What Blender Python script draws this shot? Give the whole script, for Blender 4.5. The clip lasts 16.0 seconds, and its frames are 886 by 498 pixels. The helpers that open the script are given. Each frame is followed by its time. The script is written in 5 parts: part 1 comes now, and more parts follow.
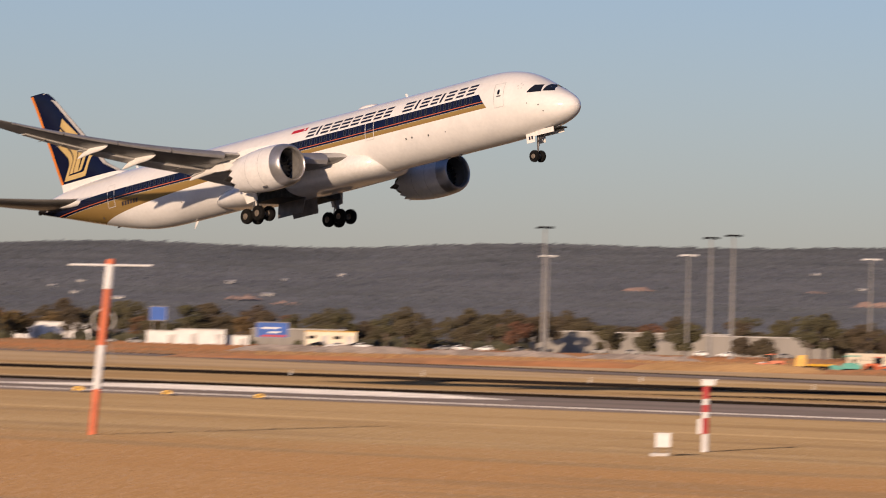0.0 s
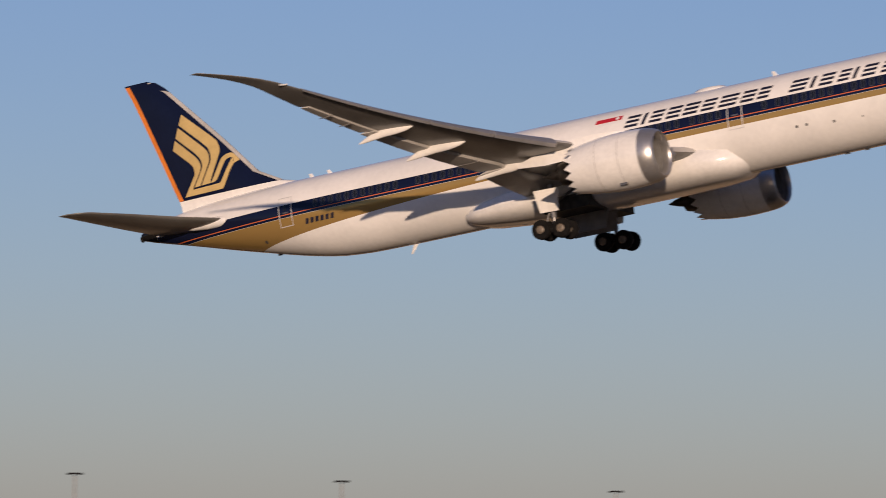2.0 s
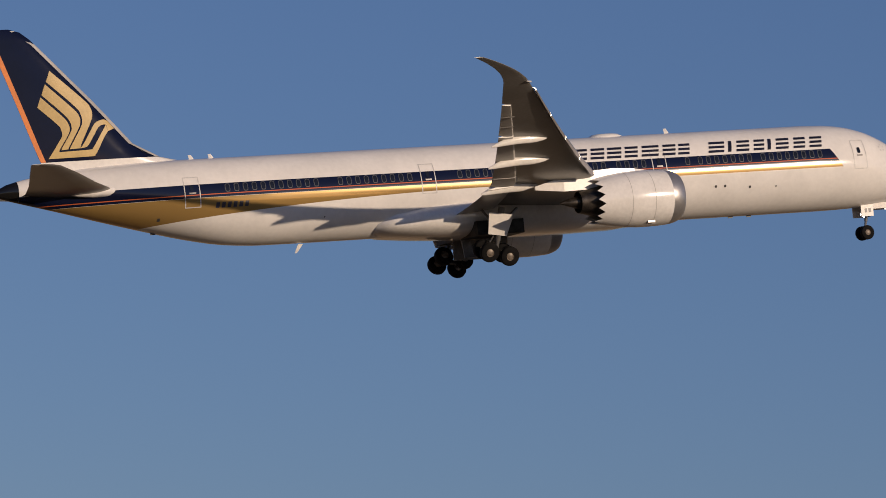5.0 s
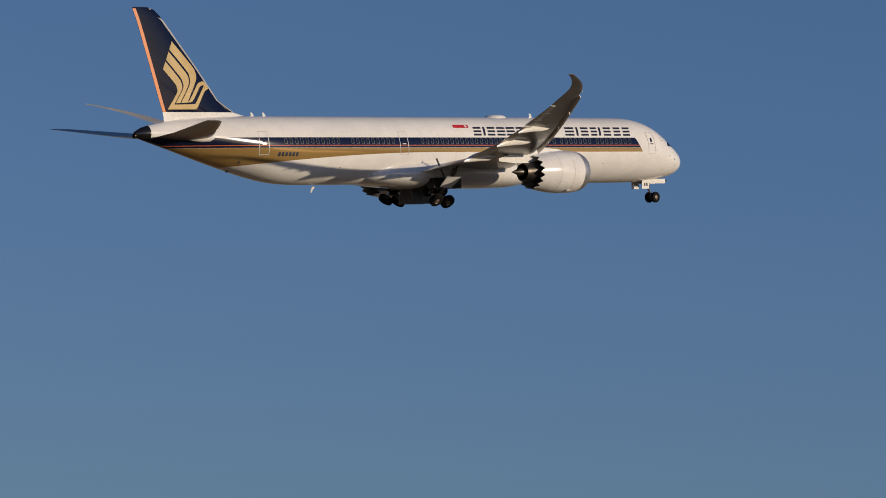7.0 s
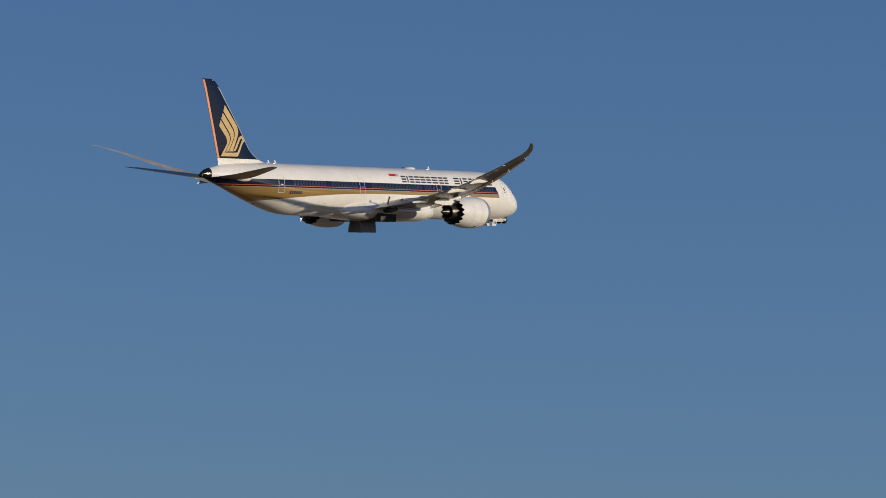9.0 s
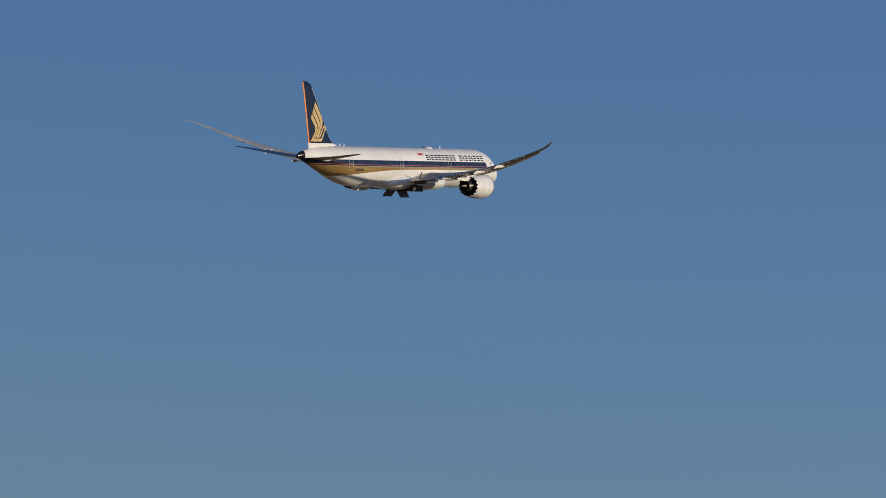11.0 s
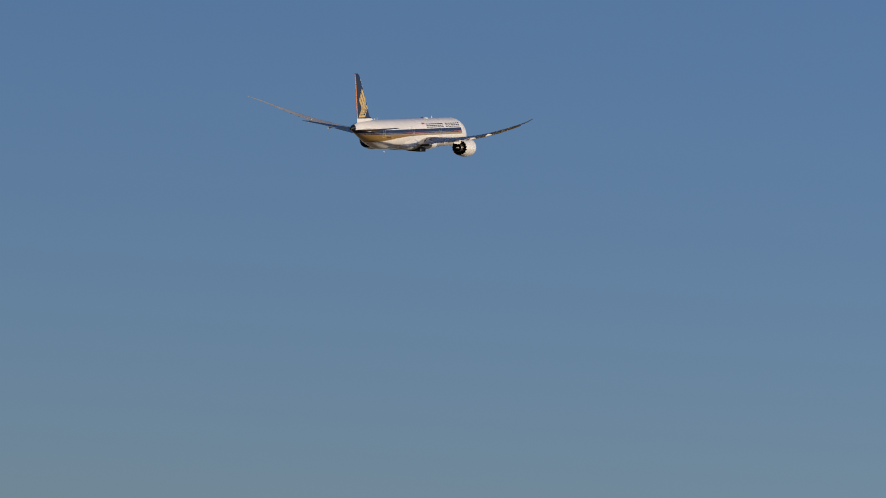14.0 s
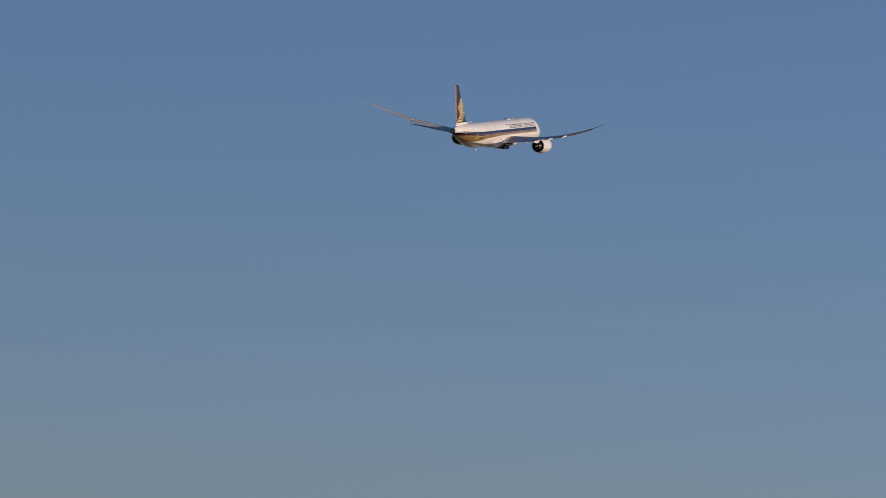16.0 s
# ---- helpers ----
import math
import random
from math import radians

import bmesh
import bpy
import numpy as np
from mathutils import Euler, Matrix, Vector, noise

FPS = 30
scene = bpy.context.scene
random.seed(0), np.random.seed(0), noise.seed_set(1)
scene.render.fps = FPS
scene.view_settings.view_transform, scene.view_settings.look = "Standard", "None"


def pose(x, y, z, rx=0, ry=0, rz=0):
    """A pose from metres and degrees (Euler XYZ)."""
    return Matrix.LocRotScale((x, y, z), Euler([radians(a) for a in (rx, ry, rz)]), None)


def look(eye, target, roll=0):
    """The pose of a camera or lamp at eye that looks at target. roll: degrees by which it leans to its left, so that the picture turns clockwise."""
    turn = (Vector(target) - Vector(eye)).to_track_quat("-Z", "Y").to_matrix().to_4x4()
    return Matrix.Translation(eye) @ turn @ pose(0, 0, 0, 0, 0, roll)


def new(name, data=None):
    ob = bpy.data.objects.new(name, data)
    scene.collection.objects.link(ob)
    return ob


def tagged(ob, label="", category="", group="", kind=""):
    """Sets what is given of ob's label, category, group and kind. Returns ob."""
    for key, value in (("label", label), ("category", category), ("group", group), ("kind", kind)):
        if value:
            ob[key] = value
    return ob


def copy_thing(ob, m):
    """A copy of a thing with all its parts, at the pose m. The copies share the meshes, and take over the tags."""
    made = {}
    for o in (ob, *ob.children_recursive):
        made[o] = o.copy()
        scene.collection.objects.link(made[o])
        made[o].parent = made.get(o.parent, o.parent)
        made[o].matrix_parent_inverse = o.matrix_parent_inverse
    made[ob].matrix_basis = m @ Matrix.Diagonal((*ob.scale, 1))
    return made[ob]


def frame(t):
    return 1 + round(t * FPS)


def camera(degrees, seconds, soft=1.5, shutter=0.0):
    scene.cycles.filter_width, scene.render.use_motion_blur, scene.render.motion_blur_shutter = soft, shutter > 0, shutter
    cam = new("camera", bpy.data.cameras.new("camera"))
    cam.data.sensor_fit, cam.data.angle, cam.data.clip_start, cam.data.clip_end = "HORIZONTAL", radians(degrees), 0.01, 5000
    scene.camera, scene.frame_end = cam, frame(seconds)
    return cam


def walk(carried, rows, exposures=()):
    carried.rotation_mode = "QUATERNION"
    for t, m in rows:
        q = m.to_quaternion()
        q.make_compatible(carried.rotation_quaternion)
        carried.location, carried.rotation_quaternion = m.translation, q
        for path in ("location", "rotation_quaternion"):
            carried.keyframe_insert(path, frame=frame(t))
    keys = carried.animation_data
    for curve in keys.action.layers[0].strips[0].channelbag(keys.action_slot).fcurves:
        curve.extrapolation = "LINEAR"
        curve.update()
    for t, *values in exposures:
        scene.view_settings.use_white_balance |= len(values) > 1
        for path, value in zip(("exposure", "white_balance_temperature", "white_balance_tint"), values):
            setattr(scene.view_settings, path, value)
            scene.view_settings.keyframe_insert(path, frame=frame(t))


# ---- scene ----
# ---- camera and its way ----
EYE = Vector((0.0, 0.0, 5.9))


def aim(yaw, tilt, roll):
    """A camera at EYE that looks yaw degrees to the right of +y, tilt degrees up."""
    a, b = radians(yaw), radians(tilt)
    return look(EYE, EYE + Vector((math.sin(a) * math.cos(b), math.cos(a) * math.cos(b), math.sin(b))), roll)


AIM = [
    (0.0, -45.015, 0.853, 1.36),
    (0.3, -42.129, 1.515, 0.31),
    (0.4, -41.363, 1.681, 0.25),
    (0.5, -40.043, 1.731, 0.14),
    (0.6, -39.177, 1.826, 0.09),
    (0.8, -37.701, 1.946, -0.19),
    (1.0, -36.665, 2.063, -0.21),
    (1.5, -31.468, 2.619, 0.51),
    (1.8, -28.221, 3.206, 0.58),
    (2.0, -26.462, 3.497, 0.87),
    (2.5, -19.278, 4.339, 1.22),
    (3.0, -10.301, 5.468, 1.99),
    (3.5, -1.806, 6.408, 2.1),
    (4.0, 6.737, 7.22, 2.22),
    (4.5, 14.944, 7.849, 2.33),
    (5.0, 22.512, 8.282, 2.45),
    (5.5, 29.276, 8.535, 2.57),
    (6.0, 35.833, 8.37, 3.22),
    (6.5, 41.217, 7.996, 2.82),
    (7.0, 45.155, 8.166, 2.64),
    (7.5, 49.25, 8.333, 2.89),
    (8.0, 52.074, 8.326, 2.6),
    (8.5, 54.858, 8.388, 1.631),
    (9.0, 58.145, 8.24, 2.42),
    (9.5, 60.216, 8.018, 2.8),
    (10.0, 62.068, 7.811, 3.05),
    (10.5, 63.708, 7.61, 3.35),
    (11.0, 65.17, 7.42, 3.75),
    (11.5, 66.471, 7.255, 4.2),
    (12.0, 67.104, 7.031, 3.649),
    (12.5, 67.805, 7.128, 2.701),
    (13.0, 69.21, 7.197, 2.949),
    (13.5, 70.432, 7.308, 2.983),
    (14.0, 71.658, 6.536, 3.186),
    (14.5, 72.794, 6.846, 3.65),
    (15.0, 73.013, 6.969, 3.274),
    (15.5, 73.693, 6.602, 3.663),
    (16.0, 73.467, 6.31, 3.453),
]
# seconds, place of the nose, pitch, roll, heading
FLIGHT = [
    (0.0, -302.57, 317.57, 25.72, 9.79, 0.18, 0.0),
    (0.3, -273.14, 317.97, 27.63, 9.89, 0.0, 0.0),
    (0.4, -265.51, 318.11, 28.16, 9.92, -0.07, 0.0),
    (0.5, -254.1, 318.24, 28.82, 9.95, -0.13, 0.0),
    (0.6, -246.8, 318.38, 29.4, 9.97, -0.19, 0.0),
    (0.8, -228.32, 318.65, 30.65, 10.02, -0.32, 0.0),
    (1.0, -209.56, 318.93, 31.94, 10.06, -0.44, 0.0),
    (1.5, -160.48, 319.64, 35.48, 10.07, -0.75, 0.0),
    (1.8, -134.0, 320.07, 37.58, 10.01, -0.9, 0.0),
    (2.0, -115.48, 320.36, 39.11, 9.94, -0.98, 0.0),
    (2.5, -68.1, 321.12, 43.24, 9.72, -1.12, 0.0),
    (3.0, -20.6, 321.91, 47.61, 9.48, -1.12, 0.0),
    (3.5, 27.04, 322.73, 52.05, 9.27, -0.98, 0.0),
    (4.0, 74.95, 323.64, 56.77, 9.07, -0.52, 0.0),
    (4.5, 122.96, 324.59, 61.68, 8.91, 0.12, 0.0),
    (5.0, 170.92, 325.56, 66.64, 8.79, 0.8, 0.0),
    (5.5, 218.64, 326.5, 71.55, 8.72, 1.37, 0.0),
    (6.0, 266.2, 327.43, 76.36, 8.68, 1.88, 0.0),
    (6.5, 313.76, 328.35, 81.22, 8.63, 2.31, 0.0),
    (7.0, 361.23, 329.28, 86.12, 8.48, 2.59, 0.0),
    (7.5, 408.68, 330.21, 91.07, 8.25, 2.75, 0.15),
    (8.0, 456.16, 331.13, 96.01, 8.01, 2.68, 0.3),
    (8.5, 503.75, 332.03, 100.92, 7.83, 2.59, 0.3),
    (9.0, 551.43, 332.94, 105.81, 7.76, 2.67, 0.05),
    (9.5, 599.17, 333.87, 110.66, 7.79, 2.81, 0.0),
    (10.0, 647.11, 334.82, 115.47, 8.04, 3.03, -0.05),
    (10.5, 695.28, 335.75, 120.27, 8.38, 3.27, -0.12),
    (11.0, 743.68, 336.63, 125.11, 8.69, 3.47, -0.2),
    (11.5, 792.33, 337.41, 130.04, 8.83, 3.57, -0.2),
    (12.0, 841.02, 338.15, 135.01, 8.87, 3.61, -0.2),
    (12.5, 889.89, 338.84, 140.02, 8.88, 3.62, -0.2),
    (13.0, 938.99, 339.48, 145.08, 8.9, 3.62, -0.2),
    (13.5, 988.34, 340.08, 150.19, 8.96, 3.63, -0.33),
    (14.0, 1035.19, 340.64, 155.38, 9.19, 3.83, -0.47),
    (14.5, 1082.35, 341.17, 160.64, 9.42, 4.02, -0.6),
    (15.0, 1129.87, 341.67, 166.01, 9.64, 4.21, -0.73),
    (15.5, 1177.74, 342.16, 171.48, 9.84, 4.38, -0.87),
    (16.0, 1225.99, 342.63, 177.06, 10.03, 4.56, -1.0),
]



cam = camera(9.516, 16.0, soft=0.65, shutter=0.2)
walk(cam, [(t, aim(a, b, c)) for t, a, b, c in AIM], exposures=[(0.0, 0.3, 5980, 36), (1.0, 0.23, 5930, 37), (3.0, -0.18, 5830, 36), (5.5, -0.22, 5700, 30), (9.0, 0.03, 5300, 21), (12.5, 0.08, 5350, 21), (16.0, 0.12, 5750, 30)])

# ---- light ----
SUN_AZ, SUN_EL = 153.0, 11.5          # degrees clockwise from +y, degrees above the horizon
world = bpy.data.worlds.new("sky")
scene.world = world
world.use_nodes = True
wn, wl = world.node_tree.nodes, world.node_tree.links
sky = wn.new("ShaderNodeTexSky")
sky.sky_type, sky.sun_disc = "NISHITA", False
sky.sun_elevation, sky.sun_rotation = radians(SUN_EL), radians(SUN_AZ)
sky.altitude, sky.air_density, sky.dust_density, sky.ozone_density = 20.0, 1.0, 0.4, 3.5
wn["Background"].inputs["Strength"].default_value = 0.07
wl.new(sky.outputs[0], wn["Background"].inputs["Color"])
sun = new("sun", bpy.data.lights.new("sun", "SUN"))
sun.data.energy, sun.data.angle, sun.data.color = 3.7, radians(0.55), (1.0, 0.81, 0.46)
sa, se = radians(SUN_AZ), radians(SUN_EL)
sun.matrix_world = look((0, -200, 300), Vector((0, -200, 300)) - Vector((math.sin(sa) * math.cos(se), math.cos(sa) * math.cos(se), math.sin(se))))

# ---- materials ----
def srgb(r, g, b):
    return tuple((c / 255 / 12.92 if c / 255 <= 0.04045 else ((c / 255 + 0.055) / 1.055) ** 2.4) for c in (r, g, b)) + (1.0,)


def mat(name, color, rough=0.5, metal=0.0, vary=0.12, scale=1.0, bump=0.0, grain=None, spec=0.5, coat=0.0, color2=None, stretch=(1, 1, 1), mix_at=(0.4, 0.6), seed=False):
    """A material with colour variation at two scales and a fine relief."""
    m = bpy.data.materials.new(name)
    m.use_nodes = True
    n, l = m.node_tree.nodes, m.node_tree.links
    p = n["Principled BSDF"]
    p.inputs["Roughness"].default_value, p.inputs["Metallic"].default_value = rough, metal
    p.inputs["Specular IOR Level"].default_value = spec
    p.inputs["Diffuse Roughness"].default_value = 1.0 if rough >= 0.8 else 0.0
    p.inputs["Coat Weight"].default_value, p.inputs["Coat Roughness"].default_value = coat, 0.06
    tc, mp = n.new("ShaderNodeTexCoord"), n.new("ShaderNodeMapping")
    mp.inputs["Scale"].default_value = stretch
    l.new(tc.outputs["Object"], mp.inputs["Vector"])
    big, fine = n.new("ShaderNodeTexNoise"), n.new("ShaderNodeTexNoise")
    big.inputs["Scale"].default_value, big.inputs["Detail"].default_value = scale, 6.0
    fine.inputs["Scale"].default_value, fine.inputs["Detail"].default_value = (grain or scale * 9), 3.0
    for tex in (big, fine):
        l.new(mp.outputs[0], tex.inputs["Vector"])
    a = n.new("ShaderNodeMix")
    a.data_type = "RGBA"
    dark = tuple(c * (1 - 2.2 * vary) for c in color[:3]) + (1,)
    a.inputs["A"].default_value = color2 or dark
    a.inputs["B"].default_value = color
    ramp = n.new("ShaderNodeMapRange")
    ramp.inputs["From Min"].default_value, ramp.inputs["From Max"].default_value = mix_at
    l.new(big.outputs["Fac"], ramp.inputs["Value"])
    l.new(ramp.outputs[0], a.inputs["Factor"])
    h = n.new("ShaderNodeHueSaturation")
    r2 = n.new("ShaderNodeMapRange")
    r2.inputs["From Min"].default_value, r2.inputs["From Max"].default_value = 0.3, 0.7
    r2.inputs["To Min"].default_value, r2.inputs["To Max"].default_value = 1 - vary, 1 + vary
    l.new(fine.outputs["Fac"], r2.inputs["Value"])
    l.new(r2.outputs[0], h.inputs["Value"])
    l.new(a.outputs["Result"], h.inputs["Color"])
    if seed:
        oi, s2 = n.new("ShaderNodeObjectInfo"), n.new("ShaderNodeMapRange")
        s2.inputs["To Min"].default_value, s2.inputs["To Max"].default_value = 0.47, 0.53
        l.new(oi.outputs["Random"], s2.inputs["Value"])
        l.new(s2.outputs[0], h.inputs["Hue"])
    l.new(h.outputs[0], p.inputs["Base Color"])
    if bump:
        b = n.new("ShaderNodeBump")
        b.inputs["Strength"].default_value, b.inputs["Distance"].default_value = bump, 0.3 / scale
        l.new(fine.outputs["Fac"], b.inputs["Height"])
        l.new(b.outputs[0], p.inputs["Normal"])
    return m


def math_node(n, l, op, a, b=None, clamp=False):
    k = n.new("ShaderNodeMath")
    k.operation, k.use_clamp = op, clamp
    for i, v in enumerate((a, b)):
        if v is None:
            continue
        if isinstance(v, (int, float)):
            k.inputs[i].default_value = v
        else:
            l.new(v, k.inputs[i])
    return k.outputs[0]


def band(n, l, v, lo, hi, soft=0.012):
    """1 where lo < v < hi; lo and hi are numbers or sockets."""
    up = math_node(n, l, "DIVIDE", math_node(n, l, "SUBTRACT", v, lo), soft, True)
    down = math_node(n, l, "DIVIDE", math_node(n, l, "SUBTRACT", hi, v), soft, True)
    return math_node(n, l, "MULTIPLY", up, down)


NAVY, GOLD, ORANGE, CREAM = (0.006, 0.009, 0.030, 1), (0.40, 0.25, 0.075, 1), (0.60, 0.13, 0.035, 1), (0.80, 0.77, 0.72, 1)


def livery():
    """Cream paint with the navy, orange and gold bands along the fuselage."""
    m = mat("fuselage_paint", CREAM, rough=0.12, vary=0.03, scale=0.35, grain=3.0, coat=0.0, spec=0.42)
    n, l = m.node_tree.nodes, m.node_tree.links
    p = n["Principled BSDF"]
    base = p.inputs["Base Color"].links[0].from_socket
    tc, sep = n.new("ShaderNodeTexCoord"), n.new("ShaderNodeSeparateXYZ")
    l.new(tc.outputs["Object"], sep.inputs[0])
    x, z = sep.outputs["X"], sep.outputs["Z"]
    s = math_node(n, l, "MULTIPLY", x, -1.0)
    # the gold band's lower edge falls away towards the tail
    k = math_node(n, l, "MAXIMUM", math_node(n, l, "SUBTRACT", s, 34.0), 0.0)
    low = math_node(n, l, "SUBTRACT", -0.1, math_node(n, l, "MULTIPLY", math_node(n, l, "POWER", k, 1.9), 0.0028))
    front = math_node(n, l, "ADD", 7.76, math_node(n, l, "MULTIPLY", math_node(n, l, "SUBTRACT", z, -0.1), 0.66))
    along = band(n, l, s, front, 66.6)
    gold = math_node(n, l, "MULTIPLY", band(n, l, z, low, 0.3), along)
    navy = math_node(n, l, "MULTIPLY", band(n, l, z, 0.3, 1.2), along)
    orange = math_node(n, l, "MULTIPLY", band(n, l, z, 0.465, 0.535), along)
    cone = math_node(n, l, "GREATER_THAN", s, 66.6)
    for mask, colour in ((gold, GOLD), (navy, NAVY), (orange, ORANGE), (cone, (0.06, 0.055, 0.05, 1))):
        mix = n.new("ShaderNodeMix")
        mix.data_type = "RGBA"
        mix.inputs["B"].default_value = colour
        l.new(mask, mix.inputs["Factor"])
        l.new(base, mix.inputs["A"])
        base = mix.outputs["Result"]
    l.new(base, p.inputs["Base Color"])
    metal = math_node(n, l, "ADD", math_node(n, l, "MULTIPLY", cone, 0.85), math_node(n, l, "MULTIPLY", gold, 0.35), True)
    l.new(metal, p.inputs["Metallic"])
    return m


M = {
    "paint": mat("cream_paint", CREAM, rough=0.16, vary=0.04, scale=0.5, grain=4, coat=0.2),
    # wing grey holds the underside's shade, the paler grey the sun on wing tops
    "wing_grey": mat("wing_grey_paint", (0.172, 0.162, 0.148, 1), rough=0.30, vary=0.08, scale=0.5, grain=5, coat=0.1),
    "pale_grey": mat("pale_flap_lit_top", (0.44, 0.415, 0.38, 1), rough=0.35, vary=0.06, scale=0.6, grain=5),
    "duct": mat("inlet_lining", (0.17, 0.163, 0.155, 1), rough=0.45, vary=0.08, scale=2),
    "seam": mat("panel_seam", (0.48, 0.455, 0.42, 1), rough=0.6, vary=0.1, scale=2),
    "dark_grey": mat("dark_grey_composite", (0.07, 0.068, 0.065, 1), rough=0.5, vary=0.15, scale=1.0),
    "navy": mat("navy_paint", NAVY, rough=0.07, vary=0.05, scale=0.5, coat=0.0, spec=0.2),
    "gold": mat("gold_paint", (0.55, 0.39, 0.15, 1), rough=0.4, vary=0.05, scale=0.6, coat=0.0, spec=0.2),
    "orange": mat("orange_paint", (0.72, 0.20, 0.015, 1), rough=0.45, vary=0.05, scale=0.6),
    "red": mat("red_paint", (0.55, 0.02, 0.025, 1), rough=0.35, vary=0.06, scale=0.8),
    "ink": mat("dark_ink", (0.012, 0.013, 0.03, 1), rough=0.35, vary=0.1, scale=1),
    "line": mat("grey_outline_paint", (0.62, 0.60, 0.57, 1), rough=0.4, vary=0.1, scale=1),
    "glass": mat("dark_window", (0.012, 0.014, 0.02, 1), rough=0.08, vary=0.05, scale=2, spec=0.6),
    "metal": mat("polished_lip_metal", (0.50, 0.475, 0.45, 1), rough=0.34, metal=0.75, vary=0.05, scale=1.0),
    "steel": mat("gear_steel", (0.22, 0.21, 0.20, 1), rough=0.35, metal=0.7, vary=0.1, scale=3),
    "hot": mat("exhaust_metal", (0.10, 0.085, 0.07, 1), rough=0.4, metal=0.8, vary=0.2, scale=2),
    "fan": mat("fan_blade", (0.03, 0.03, 0.032, 1), rough=0.35, metal=0.5, vary=0.1, scale=3),
    "rubber": mat("tyre_rubber", (0.009, 0.008, 0.0075, 1), rough=0.8, vary=0.2, scale=3, bump=0.1, spec=0.15),
    "hub": mat("wheel_hub", (0.21, 0.17, 0.13, 1), rough=0.5, metal=0.2, vary=0.15, scale=5),
    "rim": mat("window_rim", (0.045, 0.047, 0.055, 1), rough=0.4, vary=0.1, scale=2),
    "door_inner": mat("gear_door_grey", (0.17, 0.15, 0.13, 1), rough=0.5, vary=0.12, scale=1.5),
    "bay": mat("wheel_bay_shade", (0.035, 0.035, 0.03, 1), rough=0.7, vary=0.3, scale=2),
}
M["livery"] = livery()

# ---- building helpers ----
def part(name, bm, material, parent, label=""):
    """One mesh object out of a bmesh, under its thing."""
    me = bpy.data.meshes.new(name)
    bm.normal_update()
    bm.to_mesh(me)
    bm.free()
    for k in (material if isinstance(material, (list, tuple)) else [material]):
        me.materials.append(k)
    ob = new(name, me)
    ob.parent = parent
    if label:
        tagged(ob, label)
    return ob


def smooth(bm, angle=40):
    for f in bm.faces:
        f.smooth = True
    lim = radians(angle)
    for e in bm.edges:
        if len(e.link_faces) == 2 and e.calc_face_angle(0) > lim:
            e.smooth = False
    return bm


def loft(rings, cap=True, closed=True):
    """A bmesh skin over rings of points."""
    bm = bmesh.new()
    vs = [[bm.verts.new(p) for p in r] for r in rings]
    k = len(rings[0])
    for a, b in zip(vs, vs[1:]):
        for i in range(k if closed else k - 1):
            j = (i + 1) % k
            bm.faces.new((a[i], a[j], b[j], b[i]))
    if cap:
        bm.faces.new(vs[0][::-1])
        bm.faces.new(vs[-1])
    bmesh.ops.recalc_face_normals(bm, faces=bm.faces)
    return bm


def box(bm, c, size, m=None):
    r = bmesh.ops.create_cube(bm, size=1.0)
    bmesh.ops.scale(bm, vec=size, verts=r["verts"])
    if m is not None:
        bmesh.ops.transform(bm, matrix=m, verts=r["verts"])
    bmesh.ops.translate(bm, vec=c, verts=r["verts"])
    return r["verts"]


def rod(bm, a, b, r0, r1=None, n=12):
    """A round bar from a to b."""
    a, b = Vector(a), Vector(b)
    d = b - a
    r = bmesh.ops.create_cone(bm, cap_ends=True, segments=n, radius1=r0, radius2=r0 if r1 is None else r1, depth=d.length)
    q = Vector((0, 0, 1)).rotation_difference(d.normalized()).to_matrix().to_4x4()
    bmesh.ops.transform(bm, matrix=Matrix.Translation((a + b) / 2) @ q, verts=r["verts"])
    return r["verts"]


def revolve(profile, n=40, axis_at=(0, 0, 0)):
    """Rings round the x axis out of (x, radius)."""
    ax = Vector(axis_at)
    return [[ax + Vector((x, r * math.cos(2 * math.pi * i / n), r * math.sin(2 * math.pi * i / n))) for i in range(n)] for x, r in profile]


# ---- the airliner: x forward from the nose, y to its left, z up from the fuselage's middle line ----
LIFT = 0.13
STA = np.array([0.0, 0.12, 0.45, 1.0, 1.8, 2.6, 3.4, 4.3, 5.3, 6.6, 8.0, 9.6, 30.0, 46.0, 50.0, 52.5, 55.0, 58.0, 61.0, 64.0, 66.0, 67.3, 68.0])
TOP = np.array([-1.20, -0.80, -0.42, 0.02, 0.52, 1.02, 1.55, 2.05, 2.45, 2.77, 2.93, 2.98, 2.98, 2.98, 2.98, 2.98, 2.98, 2.93, 2.80, 2.55, 2.25, 1.95, 1.62]) + LIFT
BOT = np.array([-1.20, -1.55, -1.88, -2.17, -2.42, -2.58, -2.70, -2.80, -2.88, -2.94, -2.97, -2.98, -2.98, -2.98, -2.96, -2.80, -2.36, -1.62, -0.82, 0.02, 0.56, 0.92, 1.15]) + LIFT
HALF = np.array([0.02, 0.42, 0.83, 1.28, 1.72, 2.04, 2.28, 2.48, 2.65, 2.78, 2.85, 2.885, 2.885, 2.885, 2.87, 2.80, 2.62, 2.20, 1.65, 1.05, 0.66, 0.42, 0.20])


